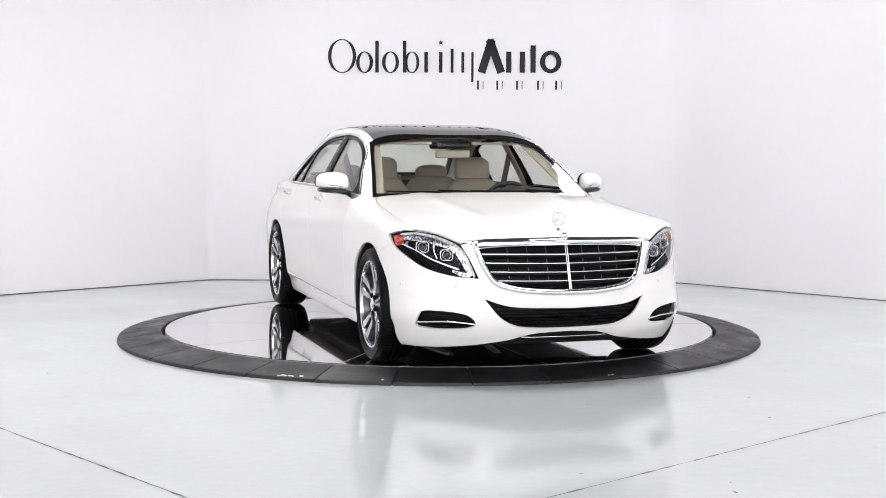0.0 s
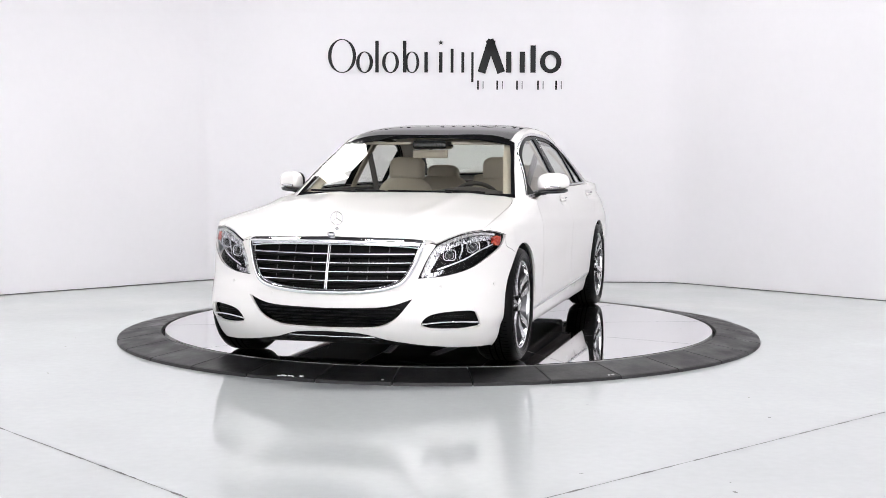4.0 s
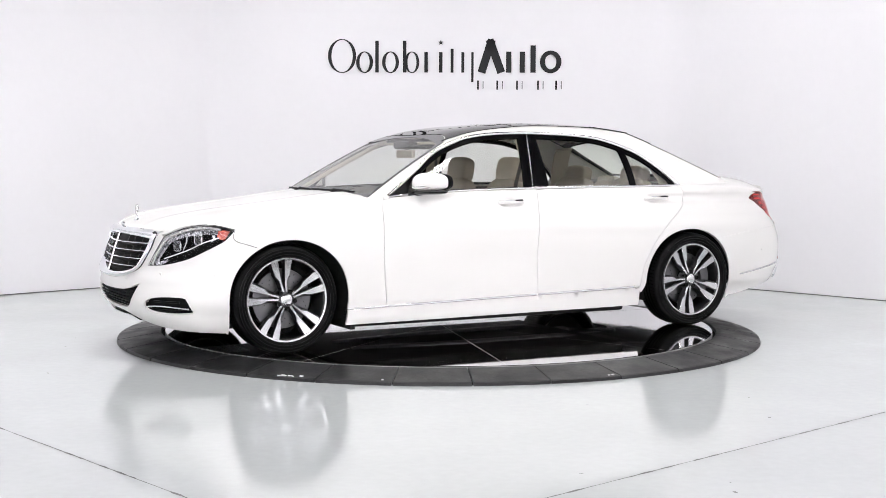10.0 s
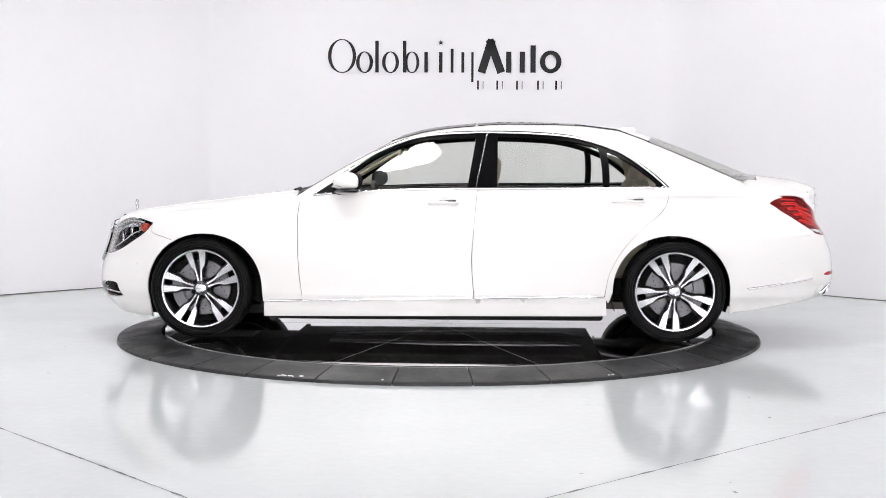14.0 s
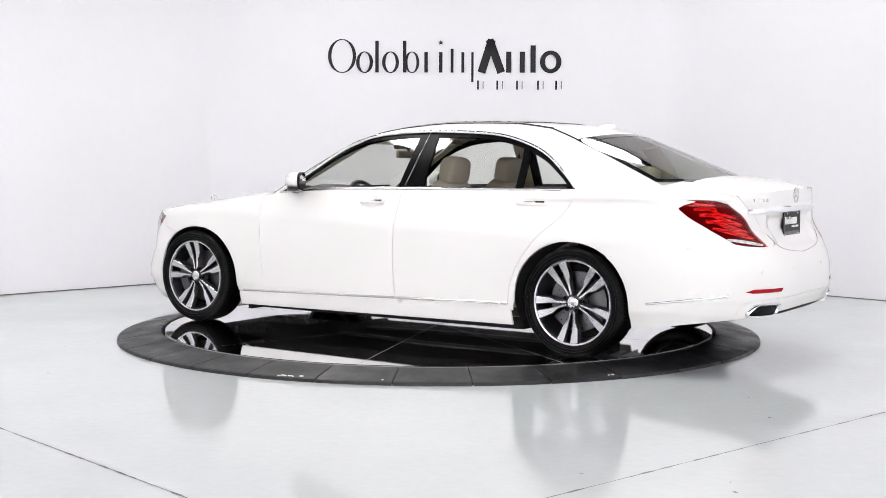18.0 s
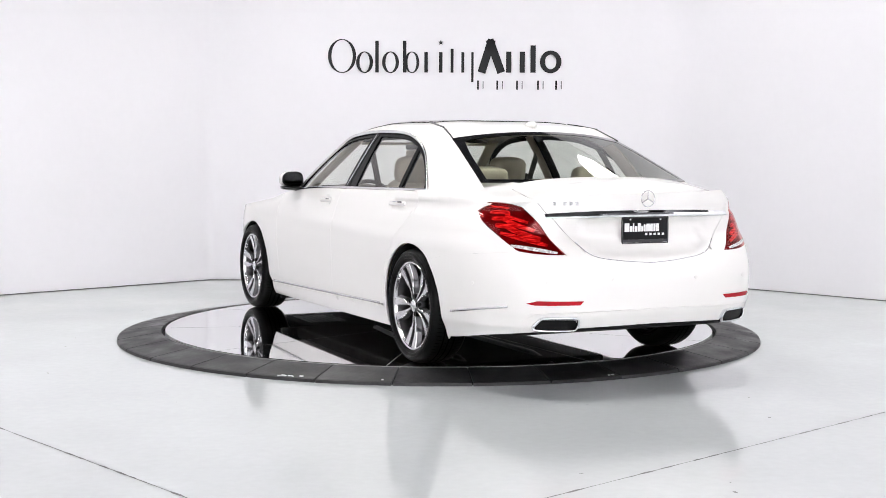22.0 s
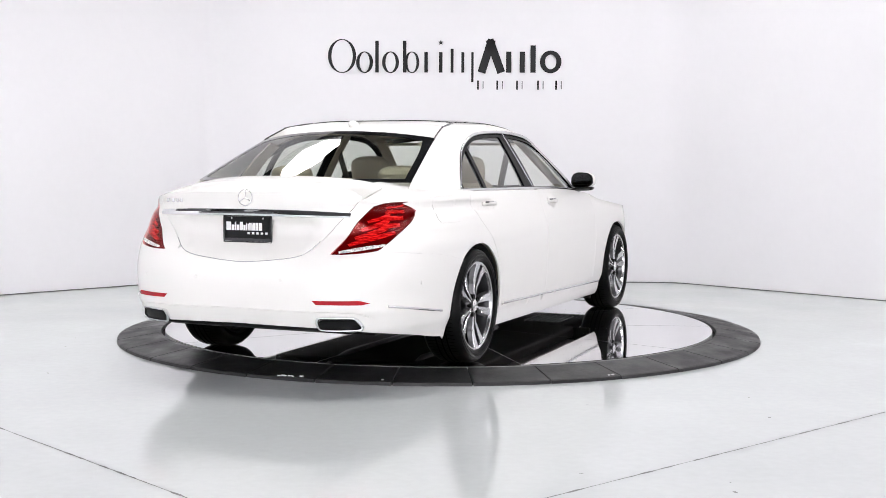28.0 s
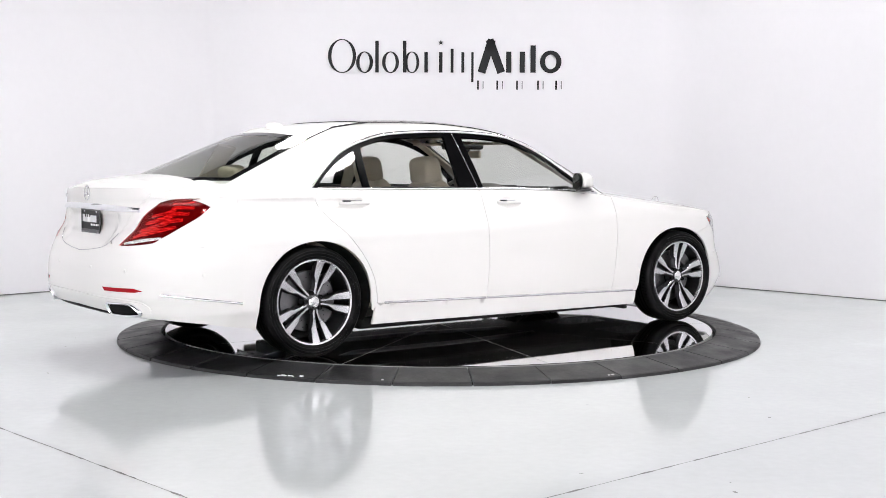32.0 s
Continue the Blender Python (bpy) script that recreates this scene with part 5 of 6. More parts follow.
        u = abs(y) / .52
        top = .775 - .014 * u ** 2 - .010 * u ** 8
        p, q = nose(y, top), nose(y, top - .034)
        V += [Vector((p.x - .020, y, top + .004)), Vector((p.x + .002, y, top - .002)), Vector((q.x + .019, y, top - .036)), Vector((q.x + .017, y, top - .042)), Vector((q.x - .004, y, top - .041))]
        if k:
            i, j = 5 * (k - 1), 5 * k
            F += [[i + m, i + m + 1, j + m + 1, j + m] for m in range(4)]
    bm = bmesh.new()
    vs = [bm.verts.new(v) for v in V]
    for f in F:
        bm.faces.new([vs[i] for i in f])
    part("cap", bm, CHROME, gr, "broad chrome cap over the grille", smooth=True, sharp=20)
    half_at = pchip([.478, .49, .50, .535, .60, .68, .735], [.05, .25, .32, .41, .455, .485, .50])
    for z0 in (.537, .585, .633, .681):
        w = half_at(z0) - .012
        pts = [nose(y, z0 + .004 * (abs(y) / .5)) + Vector((-.006, 0, 0)) for y in np.linspace(-w, w, 25)]
        bar("slat", pts, 0.010, 0.0056, CHROME, gr, "chrome edged slat", seg=8)
        bar("slat_back", [p + Vector((-.014, 0, -.011)) for p in pts], 0.018, 0.013, BLACKPL, gr)
    bar("centre_bar", [nose(0, z) + Vector((.002, 0, 0)) for z in np.linspace(.492, .742, 9)], 0.008, 0.010, CHROME, gr, "chrome centre bar", up=Vector((0, 1, 0)))
    for y in (-.33, -.22, -.11, .11, .22, .33):
        bar("rear_rib", [nose(y, z) + Vector((-.035, 0, 0)) for z in np.linspace(.52 if abs(y) < .3 else .55, .725, 7)], 0.0022, 0.003, GREYALLOY, gr, up=Vector((0, 1, 0)))
    # badge on the cap and the standing ring emblem, plain
    bm = bmesh.new()
    bmesh.ops.create_uvsphere(bm, u_segments=16, v_segments=8, radius=1, matrix=Matrix.Translation(nose(0, .772) + Vector((.006, 0, .016))) @ Matrix.Diagonal((.012, .024, .015, 1)))
    part("cap_badge", bm, SATIN, gr, "small round badge", smooth=True)
    xo = 2.262
    z0 = deck(xo, 0).z
    bar("hood_emblem", [(xo, .037 * math.cos(t), z0 + .062 + .037 * math.sin(t)) for t in [2 * math.pi * k / 32 for k in range(32)]], 0.0028, 0.0028, TRIM, car, "upright chrome ring emblem", closed=True, up=Vector((1, 0, 0)))
    for k in range(3):
        t = HALF + k * 2 * math.pi / 3
        bar("emblem_spoke", [(xo, 0, z0 + .062), (xo, .036 * math.cos(t), z0 + .062 + .036 * math.sin(t))], 0.0022, 0.003, TRIM, car, up=Vector((1, 0, 0)))
    part("emblem_foot", lathe_at((xo, 0, z0), [(.001, .026), (.004, .026), (.006, .012), (.016, .004), (.018, -.004)]), CHROME, car, smooth=True)


def lathe_at(c, prof, seg=20):
    bm = lathe(prof, seg, "z")
    bmesh.ops.translate(bm, verts=bm.verts, vec=c)
    return bm


def car_rear(car):
    for sg in (1, -1):
        get = lambda d: d if sg > 0 else mirrored(d)
        fix = lambda p: Vector((p.x, sg * p.y, p.z))
        lamp = put("tail_lamp", get(sheet(TAIL, body, 0.03, offset=-0.009, lip=0.012, gap=0.001)), REDDARK, car, "red wraparound tail lamp with bright streaked bands")

        def scoop(ctrl, w):
            c = cr(ctrl, 8)
            n, L, R = len(c), [], []
            for i, q in enumerate(c):
                a, b = np.array(c[max(i - 1, 0)]), np.array(c[min(i + 1, n - 1)])
                t = (b - a) / np.linalg.norm(b - a)
                k = w * (.35 + .65 * math.sin(math.pi * min(1, (.12 + i / (n - 1)) / 1.2)) ** .6)
                L.append((q[0] - t[1] * k, q[1] + t[0] * k))
                R.append((q[0] + t[1] * k, q[1] - t[0] * k))
            poly = L + R[::-1]
            return poly if signed_area(poly) > 0 else poly[::-1]
        bands = [([sx(-2.30, .926), sx(-2.40, .926), sr(.75, .906), sr(.68, .874)], .010),
                 ([sx(-2.34, .894), sx(-2.42, .891), sr(.745, .868), sr(.655, .830)], .0135),
                 ([sx(-2.38, .857), sx(-2.44, .852), sr(.735, .827), sr(.630, .788)], .0135),
                 ([sx(-2.42, .818), sr(.74, .797), sr(.67, .776), sr(.606, .754)], .0115)]
        for pts, r in bands:
            put("light_band", get(sheet(scoop(pts, r), body, 0.02, offset=-.004, lip=.004, gap=0)), REDBRIGHT, lamp, "brighter red streaked light band")
        put("wing_light", get(sheet(scoop([sx(-2.30, .950), sr(.80, .957), sr(.735, .948)], .006), body, 0.02, offset=-.004, lip=.004, gap=0)), REDBRIGHT, lamp, "short bright red top band")
        put("reverse_light", get(sheet(scoop([sr(.775, .750), sr(.71, .739), sr(.64, .726), sr(.568, .714)], .0085), body, 0.02, offset=.0035, lip=.003, gap=0)), CLEARFACET, lamp, "pale faceted reversing light strip")
        put("lens", get(sheet(TAIL, body, 0.03, offset=.003, lip=0, gap=0.001)), REDCOVER, lamp, "glossy red lens")
        fill = sheet([sr(.56, .735), sr(.40, .740), sr(.40, .675), sr(.56, .690)], body, 0.03, offset=-.016, lip=0, gap=0)
        put("lamp_corner_panel", get(fill), PAINT, car)
    # plain emblem ring and plain badge bars on the boot lid
    c = body(S_END, 1.0) + Vector((-.006, 0, -.002))
    bar("boot_emblem", [(c.x, .044 * math.cos(t), c.z + .044 * math.sin(t)) for t in [2 * math.pi * k / 32 for k in range(32)]], 0.0028, 0.0028, TRIM, car, "chrome ring emblem", closed=True, up=Vector((1, 0, 0)))
    for k in range(3):
        t = HALF + k * 2 * math.pi / 3
        bar("emblem_spoke", [(c.x, 0, c.z), (c.x, .042 * math.cos(t), c.z + .042 * math.sin(t))], 0.003, 0.004, TRIM, car, up=Vector((1, 0, 0)))
    for k, y in enumerate((.552, .500, .468, .436)):
        p = body(*sr(y, .975))
        part("badge_bar", box_bm(p.x - .005, p.x + .002, y - .009, y + .009, p.z - .010, p.z + .010, .002), TRIM, car, "plain chrome badge bar")
    # plate in a chrome frame
    px = -2.618
    pl = part("number_plate", box_bm(px - .006, px, -.150, .150, .752, .895, .004), PLATEBLK, car, "black dealer plate in a glossy frame")
    bar("plate_frame", [(px - .006, y, z) for y, z in resample([(-.150, .752), (.150, .752), (.150, .895), (-.150, .895)], .05)], 0.006, 0.006, GLOSSBLK, pl, "glossy black plate frame", closed=True, up=Vector((1, 0, 0)))
    part("plate_band", box_bm(px - .010, px - .003, -.145, .145, .758, .774), GREYALLOY, pl, "grey band along the plate")
    x0 = .135
    for wdt, hgt in ((.030, .046), (.016, .030), (.007, .046), (.016, .030), (.018, .046), (.012, .030), (.006, .040), (.010, .036), (.018, .034)):
        part("plate_mark", box_bm(px - .0085, px - .004, x0 - wdt, x0, .818, .818 + hgt), WHITEPL, pl)
        x0 -= wdt + .0045
    for wdt in (.030, .022, .018, .026):
        part("plate_mark", box_bm(px - .0085, px - .004, x0 - wdt * .7 + .03, x0 + .03, .818, .818 + .042), WHITEPL, pl)
        x0 -= wdt * .7 + .005
    for k in range(5):
        y = .0 - k * .028
        part("plate_mark", box_bm(px - .0085, px - .004, y - .014, y, .797, .809), WHITEPL, pl)
    for y in (.10, -.10):
        bm = bmesh.new()
        bmesh.ops.create_uvsphere(bm, u_segments=10, v_segments=6, radius=.007, matrix=Matrix.Translation((px - .007, y, .885)))
        part("plate_screw", bm, SATIN, pl, smooth=True)


def door_mirrors(car):
    for sg in (1, -1):
        mi = thing("door_mirror", "", "")
        mi.parent = car
        bm = bmesh.new()
        bmesh.ops.create_uvsphere(bm, u_segments=28, v_segments=16, radius=1)
        for v in bm.verts:
            x, y, z = v.co
            k = lambda q, p: math.copysign(abs(q) ** p, q)
            x, y, z = k(x, .8), k(y, .72), k(z, .75 if z > 0 else .45)
            X = .598 + (.088 if x > 0 else .048) * x - .05 * (y + .3)
            Y = .944 + .100 * y
            Z = 1.056 + (.068 if z > 0 else .046) * z * (1.0 - .10 * y) + .004 * y
            v.co = (max(X, .556 - .05 * (y + .3)), sg * Y, Z)
        part("shell", bm, PAINT, mi, "white mirror shell", smooth=True, sharp=70)
        rimm = bmesh.new()
        gl = bmesh.new()
        for bmm, sc, x0, x1 in ((rimm, 1.0, .560, .542), (gl, .86, .544, .5395)):
            ringa, ringb = [], []
            for k in range(28):
                t = 2 * math.pi * k / 28
                kk = lambda q, p: math.copysign(abs(q) ** p, q)
                yy, zz = .97 * kk(math.cos(t), .72) * sc, .97 * kk(math.sin(t), .75) * sc
                Y, Z = .944 + .100 * yy, 1.056 + (.066 if zz > 0 else .052) * zz * (1 - .10 * yy) + .004 * yy
                lean = -.05 * (yy + .3)
                ringa.append(bmm.verts.new((x0 + lean, sg * Y, Z)))
                ringb.append(bmm.verts.new((x1 + lean, sg * Y, Z)))
            bmm.faces.new(ringa)
            bmm.faces.new(ringb[::-1])
            for k in range(28):
                bmm.faces.new((ringa[k], ringb[k], ringb[(k + 1) % 28], ringa[(k + 1) % 28]))
        part("bezel", rimm, BLACKPL, mi, "black mirror bezel")
        part("glass", gl, MIRRORGL, mi, "mirror glass")
        low = bmesh.new()
        bmesh.ops.create_uvsphere(low, u_segments=28, v_segments=12, radius=1)
        for v in low.verts:
            x, y, z = v.co
            k = lambda q, p: math.copysign(abs(q) ** p, q)
            x, y, z = k(x, .7), k(y, .6), k(z, .6)
            v.co = (.598 + (.080 if x > 0 else .046) * x - .05 * (y + .3), sg * (.938 + .096 * y), 1.002 + (.012 if z > 0 else .022) * z + .006 * y)
        part("underside", low, GLOSSBLK, mi, "glossy black mirror underside", smooth=True, sharp=70)
        bar("stalk", [(.690, sg * .79, .972), (.655, sg * .85, .985), (.620, sg * .91, .997)], .045, .017, BLACKPL, mi, "black mirror foot", up=Vector((0, 0, 1)))
        ind = [Vector((.696 - .075 * k / 10 - .060 * (k / 10) ** 2, sg * (.895 + .132 * k / 10 + .018 * math.sin(math.pi * k / 10)), 1.026 + .010 * k / 10)) for k in range(11)]
        bar("indicator_housing", ind, 0.006, 0.009, TRIM, mi, "chrome indicator surround")
        bar("indicator", [p + Vector((.003, sg * .002, .001)) for p in ind[5:]], 0.006, 0.005, CLEARFACET, mi, "pale indicator strip")
        # black triangle at the window's front corner
        tri = [gx(.83, .975), gx(.70, .985), gx(.69, 1.065)]
        d = sheet(resample(tri, .03), cabin, .03, offset=.001, lip=.004, gap=0)
        put("corner_cover", d if sg > 0 else mirrored(d), BLACKPL, mi)


spoke_in = pchip([0, .1, .5, 1], [.003, .005, .015, .022])
spoke_out = pchip([0, .1, .3, .38, .49, .7, 1], [.018, .020, .025, .030, .047, .059, .074])
flank = pchip([0, .2, .4, .5, .7, 1], [.030, .036, .046, .058, .070, .082])


def wheel_parts():
    """One wheel about its own axle, outer face towards +y; y = 0 is the hub face."""
    wh = new("wheel")
    tyre = lathe([(.266, -.205), (.262, -.012), (.262, .004), (.270, .018), (.290, .026), (.315, .024), (.331, .012), (.339, -.008), (.342, -.035), (.3425, -.09), (.342, -.15), (.337, -.185), (.315, -.212), (.285, -.218), (.266, -.205)], 96)
    part("tyre", tyre, TYRE, wh, "black low-profile tyre", smooth=True, sharp=50)
    for y in (-.055, -.09, -.125):
        part("groove", lathe([(.3432, y - .004), (.3432, y + .004)], 96), TREADBLK, wh)
    for r0 in (.283, .301, .318):
        part("sidewall_rib", lathe([(r0 - .0022, .0245 - abs(r0 - .301) * .12), (r0, .0278 - abs(r0 - .301) * .12), (r0 + .0022, .0245 - abs(r0 - .301) * .12)], 96), TYRE, wh, smooth=True)
    # cross cuts of the tread, all round
    V, F = [], []
    for k in range(84):
        for ys_, sk in (((-.006, -.022, -.048), .010), ((-.130, -.150, -.184), -.010), ((-.062, -.074, -.084), .014), ((-.096, -.107, -.118), .014)):
            for j, y in enumerate(ys_):
                r = .3437 if -.155 < y < -.03 else .3405 if y > -.01 else .3426 if y > -.03 else .3385
                a = 2 * math.pi * (k + .5 * (sk < 0)) / 84 + sk * j
                for da in (-.0045, .0045):
                    V.append((r * math.cos(a + da), y, r * math.sin(a + da)))
            b = len(V) - 6
            F += [[b, b + 1, b + 3, b + 2], [b + 2, b + 3, b + 5, b + 4]]
    mesh_ob("tread_cuts", V, F, TREADBLK, wh)
    # rim barrel and lip
    rim = lathe([(.266, .006), (.264, .012), (.258, .012), (.253, .004), (.248, -.012), (.240, -.05), (.232, -.10), (.236, -.19), (.25, -.205)], 96)
    part("rim", rim, GREYALLOY, wh, "grey alloy rim with machined spokes", smooth=True, sharp=40)
    part("rim_lip", lathe([(.264, .0125), (.262, .015), (.252, .012), (.247, -.004)], 96), MACHINED, wh, "bright machined rim lip", smooth=True)
    for k in range(5):
        for sd in (-1, 1):
            mid = HALF + 2 * math.pi * k / 5
            n = 14
            V = []
            c, q = Vector((math.cos(mid), 0, math.sin(mid))), Vector((-math.sin(mid), 0, math.cos(mid))) * sd
            for i in range(n + 1):
                u = i / n
                p = c * (.050 + .200 * u)
                e0, e1 = spoke_in(u), spoke_out(u)
                face = -.006 + .015 * u ** 2 - .008 * math.sin(math.pi * u)
                up = Vector((0, 1, 0))
                V += [p + q * e1 + up * (face - .004), p + q * (e1 - .003) + up * face, p + q * (e0 + .0015) + up * face, p + q * e0 + up * (face - .003),
                      p + q * (e0 - .003) + up * (face - .038), p + q * flank(u) + up * (face - .030)]
                if sd < 0:
                    V[-6:] = [V[-3], V[-4], V[-5], V[-6], V[-1], V[-2]]
            FT, FS = [], []
            for i in range(n):
                a, b = i * 6, (i + 1) * 6
                for j in range(6):
                    q = [a + j, a + (j + 1) % 6, b + (j + 1) % 6, b + j]
                    (FT if j in (0, 1, 2) else FS).append(q)
            me = bpy.data.meshes.new("spoke")
            me.from_pydata([tuple(v) for v in V], [], FT + FS)
            me.materials.append(MACHINED)
            me.materials.append(GREYALLOY)
            for i, pl in enumerate(me.polygons):
                pl.material_index = 0 if i < len(FT) else 1
            sp = new("spoke", me)
            sp.parent = wh
            sp["label"] = "machined spoke with grey flanks"
    part("hub", lathe([(.001, -.004), (.045, -.006), (.066, -.012), (.074, -.03), (.074, -.06)], 40), GREYALLOY, wh, "grey hub", smooth=True, sharp=50)
    part("cap", lathe([(.001, .007), (.028, .006), (.036, .001), (.037, -.006)], 32), TRIM, wh, "silver centre cap", smooth=True)
    bar("cap_ring", [(.026 * math.cos(q), .0055, .026 * math.sin(q)) for q in [2 * math.pi * k / 24 for k in range(24)]], .0018, .0018, CHROME, wh, closed=True, up=Vector((0, 1, 0)))
    for k in range(5):
        a = HALF + 2 * math.pi * (k + .5) / 5
        bm = lathe([(.001, -.009), (.008, -.009), (.0135, -.0065), (.0145, -.012), (.0145, -.03)], 16)
        bmesh.ops.translate(bm, verts=bm.verts, vec=(.056 * math.cos(a), 0.009, .056 * math.sin(a)))
        part("wheel_bolt", bm, BLACKPL, wh, "dark wheel bolt", smooth=True)
    # brake disc and caliper behind the spokes
    part("brake_disc", lathe([(.07, -.075), (.185, -.075), (.187, -.08), (.187, -.10), (.07, -.10)], 64), STEEL, wh, "steel brake disc", smooth=True)
    V, F = [], []
    for k in range(40):
        a, rr = 2 * math.pi * k / 40, (.125, .145, .165)[k % 3]
        for j in range(8):
            b = 2 * math.pi * j / 8
            V.append((rr * math.cos(a) + .0038 * math.cos(b), -.0744, rr * math.sin(a) + .0038 * math.sin(b)))
        F.append(list(range(8 * k, 8 * k + 8)))
    mesh_ob("disc_drillings", V, F, TREADBLK, wh)
    bm = bmesh.new()
    V = []
    for rr in (.135, .205):
        for k in range(9):
            a = radians(-38 + 76 * k / 8)
            for y in (-.050, -.115):
                V.append(bm.verts.new((rr * math.cos(a), y, rr * math.sin(a))))
    for k in range(8):
        i, j = 2 * k, 18 + 2 * k
        for q in ((i, i + 2, j + 2, j), (i + 1, j + 1, j + 3, i + 3), (i, i + 1, i + 3, i + 2), (j, j + 2, j + 3, j + 1)):
            bm.faces.new([V[m] for m in q])
    bm.faces.new([V[m] for m in (0, 18, 19, 1)])
    bm.faces.new([V[m] for m in (16, 17, 35, 34)])
    part("brake_caliper", bm, STEEL, wh, "grey brake caliper")
    part("backing", lathe([(.02, -.16), (.24, -.16), (.24, -.17)], 40), UNDER, wh)
    return wh


def wheels(car):
    w = wheel_parts()
    w.parent = car
    w.matrix_basis = pose(1.5825, .918, .342, 0, 8, 0)
    w2 = copy_thing(w, pose(-1.5825, .926, .342, 0, 172, 0) @ pose(0, 0, 0, 0, 0, 0))
    w3 = copy_thing(w, pose(1.5825, -.918, .342, 0, 0, 180) @ pose(0, 0, 0, 0, -150, 0))
    w4 = copy_thing(w, pose(-1.5825, -.926, .342, 0, 0, 180) @ pose(0, 0, 0, 0, -22, 0))


def underbody(car):
    # wheel housings
    for xc, (ax, az, rx, rz) in ((1.5825, AF), (-1.5825, AR)):
        for sg in (1, -1):
            V, F = [], []
            n = 24
            for k in range(n + 1):
                a = radians(-21 + 222 * k / n)
                c, s = math.cos(a), math.sin(a)
                for y in (.92, .60):
                    yy = min(y, y_out(ax + rx * c, max(.16, az + rz * s)) - .012) if y > .8 else y
                    V.append((ax + (rx + .004) * c, sg * yy, az + (rz + .004) * s))
                V.append((ax, sg * .60, az))
                if k:
                    i, j = 3 * (k - 1), 3 * k
                    F += [[i, j, j + 1, i + 1], [i + 1, j + 1, j + 2, i + 2]]
            mesh_ob("wheel_housing", V, F, UNDER, car, "black wheel housing", smooth=False)
    # floor pan with ribs, exhaust and crossmembers
    pan = part("floor_pan", box_bm(-1.13, 1.13, -.72, .72, .116, .205, .02), UNDER, car, "black underbody")
    part("front_undertray", box_bm(1.10, 2.08, -.58, .58, .135, .205, .02), UNDER, car)
    part("rear_undertray", box_bm(-2.15, -1.10, -.55, .55, .205, .265, .02), UNDER, car)
    for y in (-.28, .28):
        bar("exhaust_pipe", [(.8, y * .6, .124), (0, y, .119), (-.9, y, .119), (-1.4, y * 1.1, .22), (-2.2, y * 1.5, .25), (-2.62, y * 2, .32)], .028, .028, STEEL, car, "steel exhaust pipe", up=Vector((0, 0, 1)))
    # ribbed trays, jacking pads and cross braces
    for sg in (1, -1):
        for k in range(9):
            bar("tray_rib", [(1.45 + .05 * k, sg * .18, .133), (1.45 + .05 * k, sg * .48, .133)], .004, .004, STEEL, car, up=Vector((0, 0, 1)))
        for k in range(7):
            bar("tray_rib", [(1.43, sg * (.18 + .05 * k), .131), (1.87, sg * (.18 + .05 * k), .131)], .004, .004, STEEL, car, up=Vector((0, 0, 1)))
        bar("suspension_arm", [(-1.35, sg * .30, .20), (-1.56, sg * .66, .22)], .02, .014, STEEL, car, "grey suspension arm")
        bar("suspension_arm", [(-1.80, sg * .30, .20), (-1.60, sg * .66, .22)], .02, .014, STEEL, car, "grey suspension arm")
    part("silencer", box_bm(-2.50, -2.10, -.46, .46, .275, .33, .02), UNDER, car)
    for xx in (1.5825, -1.5825):
        bar("axle", [(xx, -.68, .30), (xx, .68, .30)], .03, .03, UNDER, car, up=Vector((1, 0, 0)))
    for sg in (1, -1):
        part("mud_guard", box_bm(1.09, 1.12, min(sg * .68, sg * .85), max(sg * .68, sg * .85), .12, .2), UNDER, car)


def seat_mesh():
    """A maker of soft cushions, in seat space (x forward)."""
    def cushion(cx, cy, cz, lx, ly, lz, tilt, pw=.45, pinch=0.0):
        bm = bmesh.new()
        bmesh.ops.create_uvsphere(bm, u_segments=24, v_segments=14, radius=1)
        k = lambda q: math.copysign(abs(q) ** pw, q)
        m = Matrix.Translation((cx, cy, cz)) @ Matrix.Rotation(radians(tilt), 4, "Y")
        for v in bm.verts:
            x, y, z = k(v.co.x), k(v.co.y), k(v.co.z)
            y *= 1 - pinch * max(0, z)
            v.co = m @ Vector((x * lx / 2, y * ly / 2, z * lz / 2))
        return bm
    return cushion


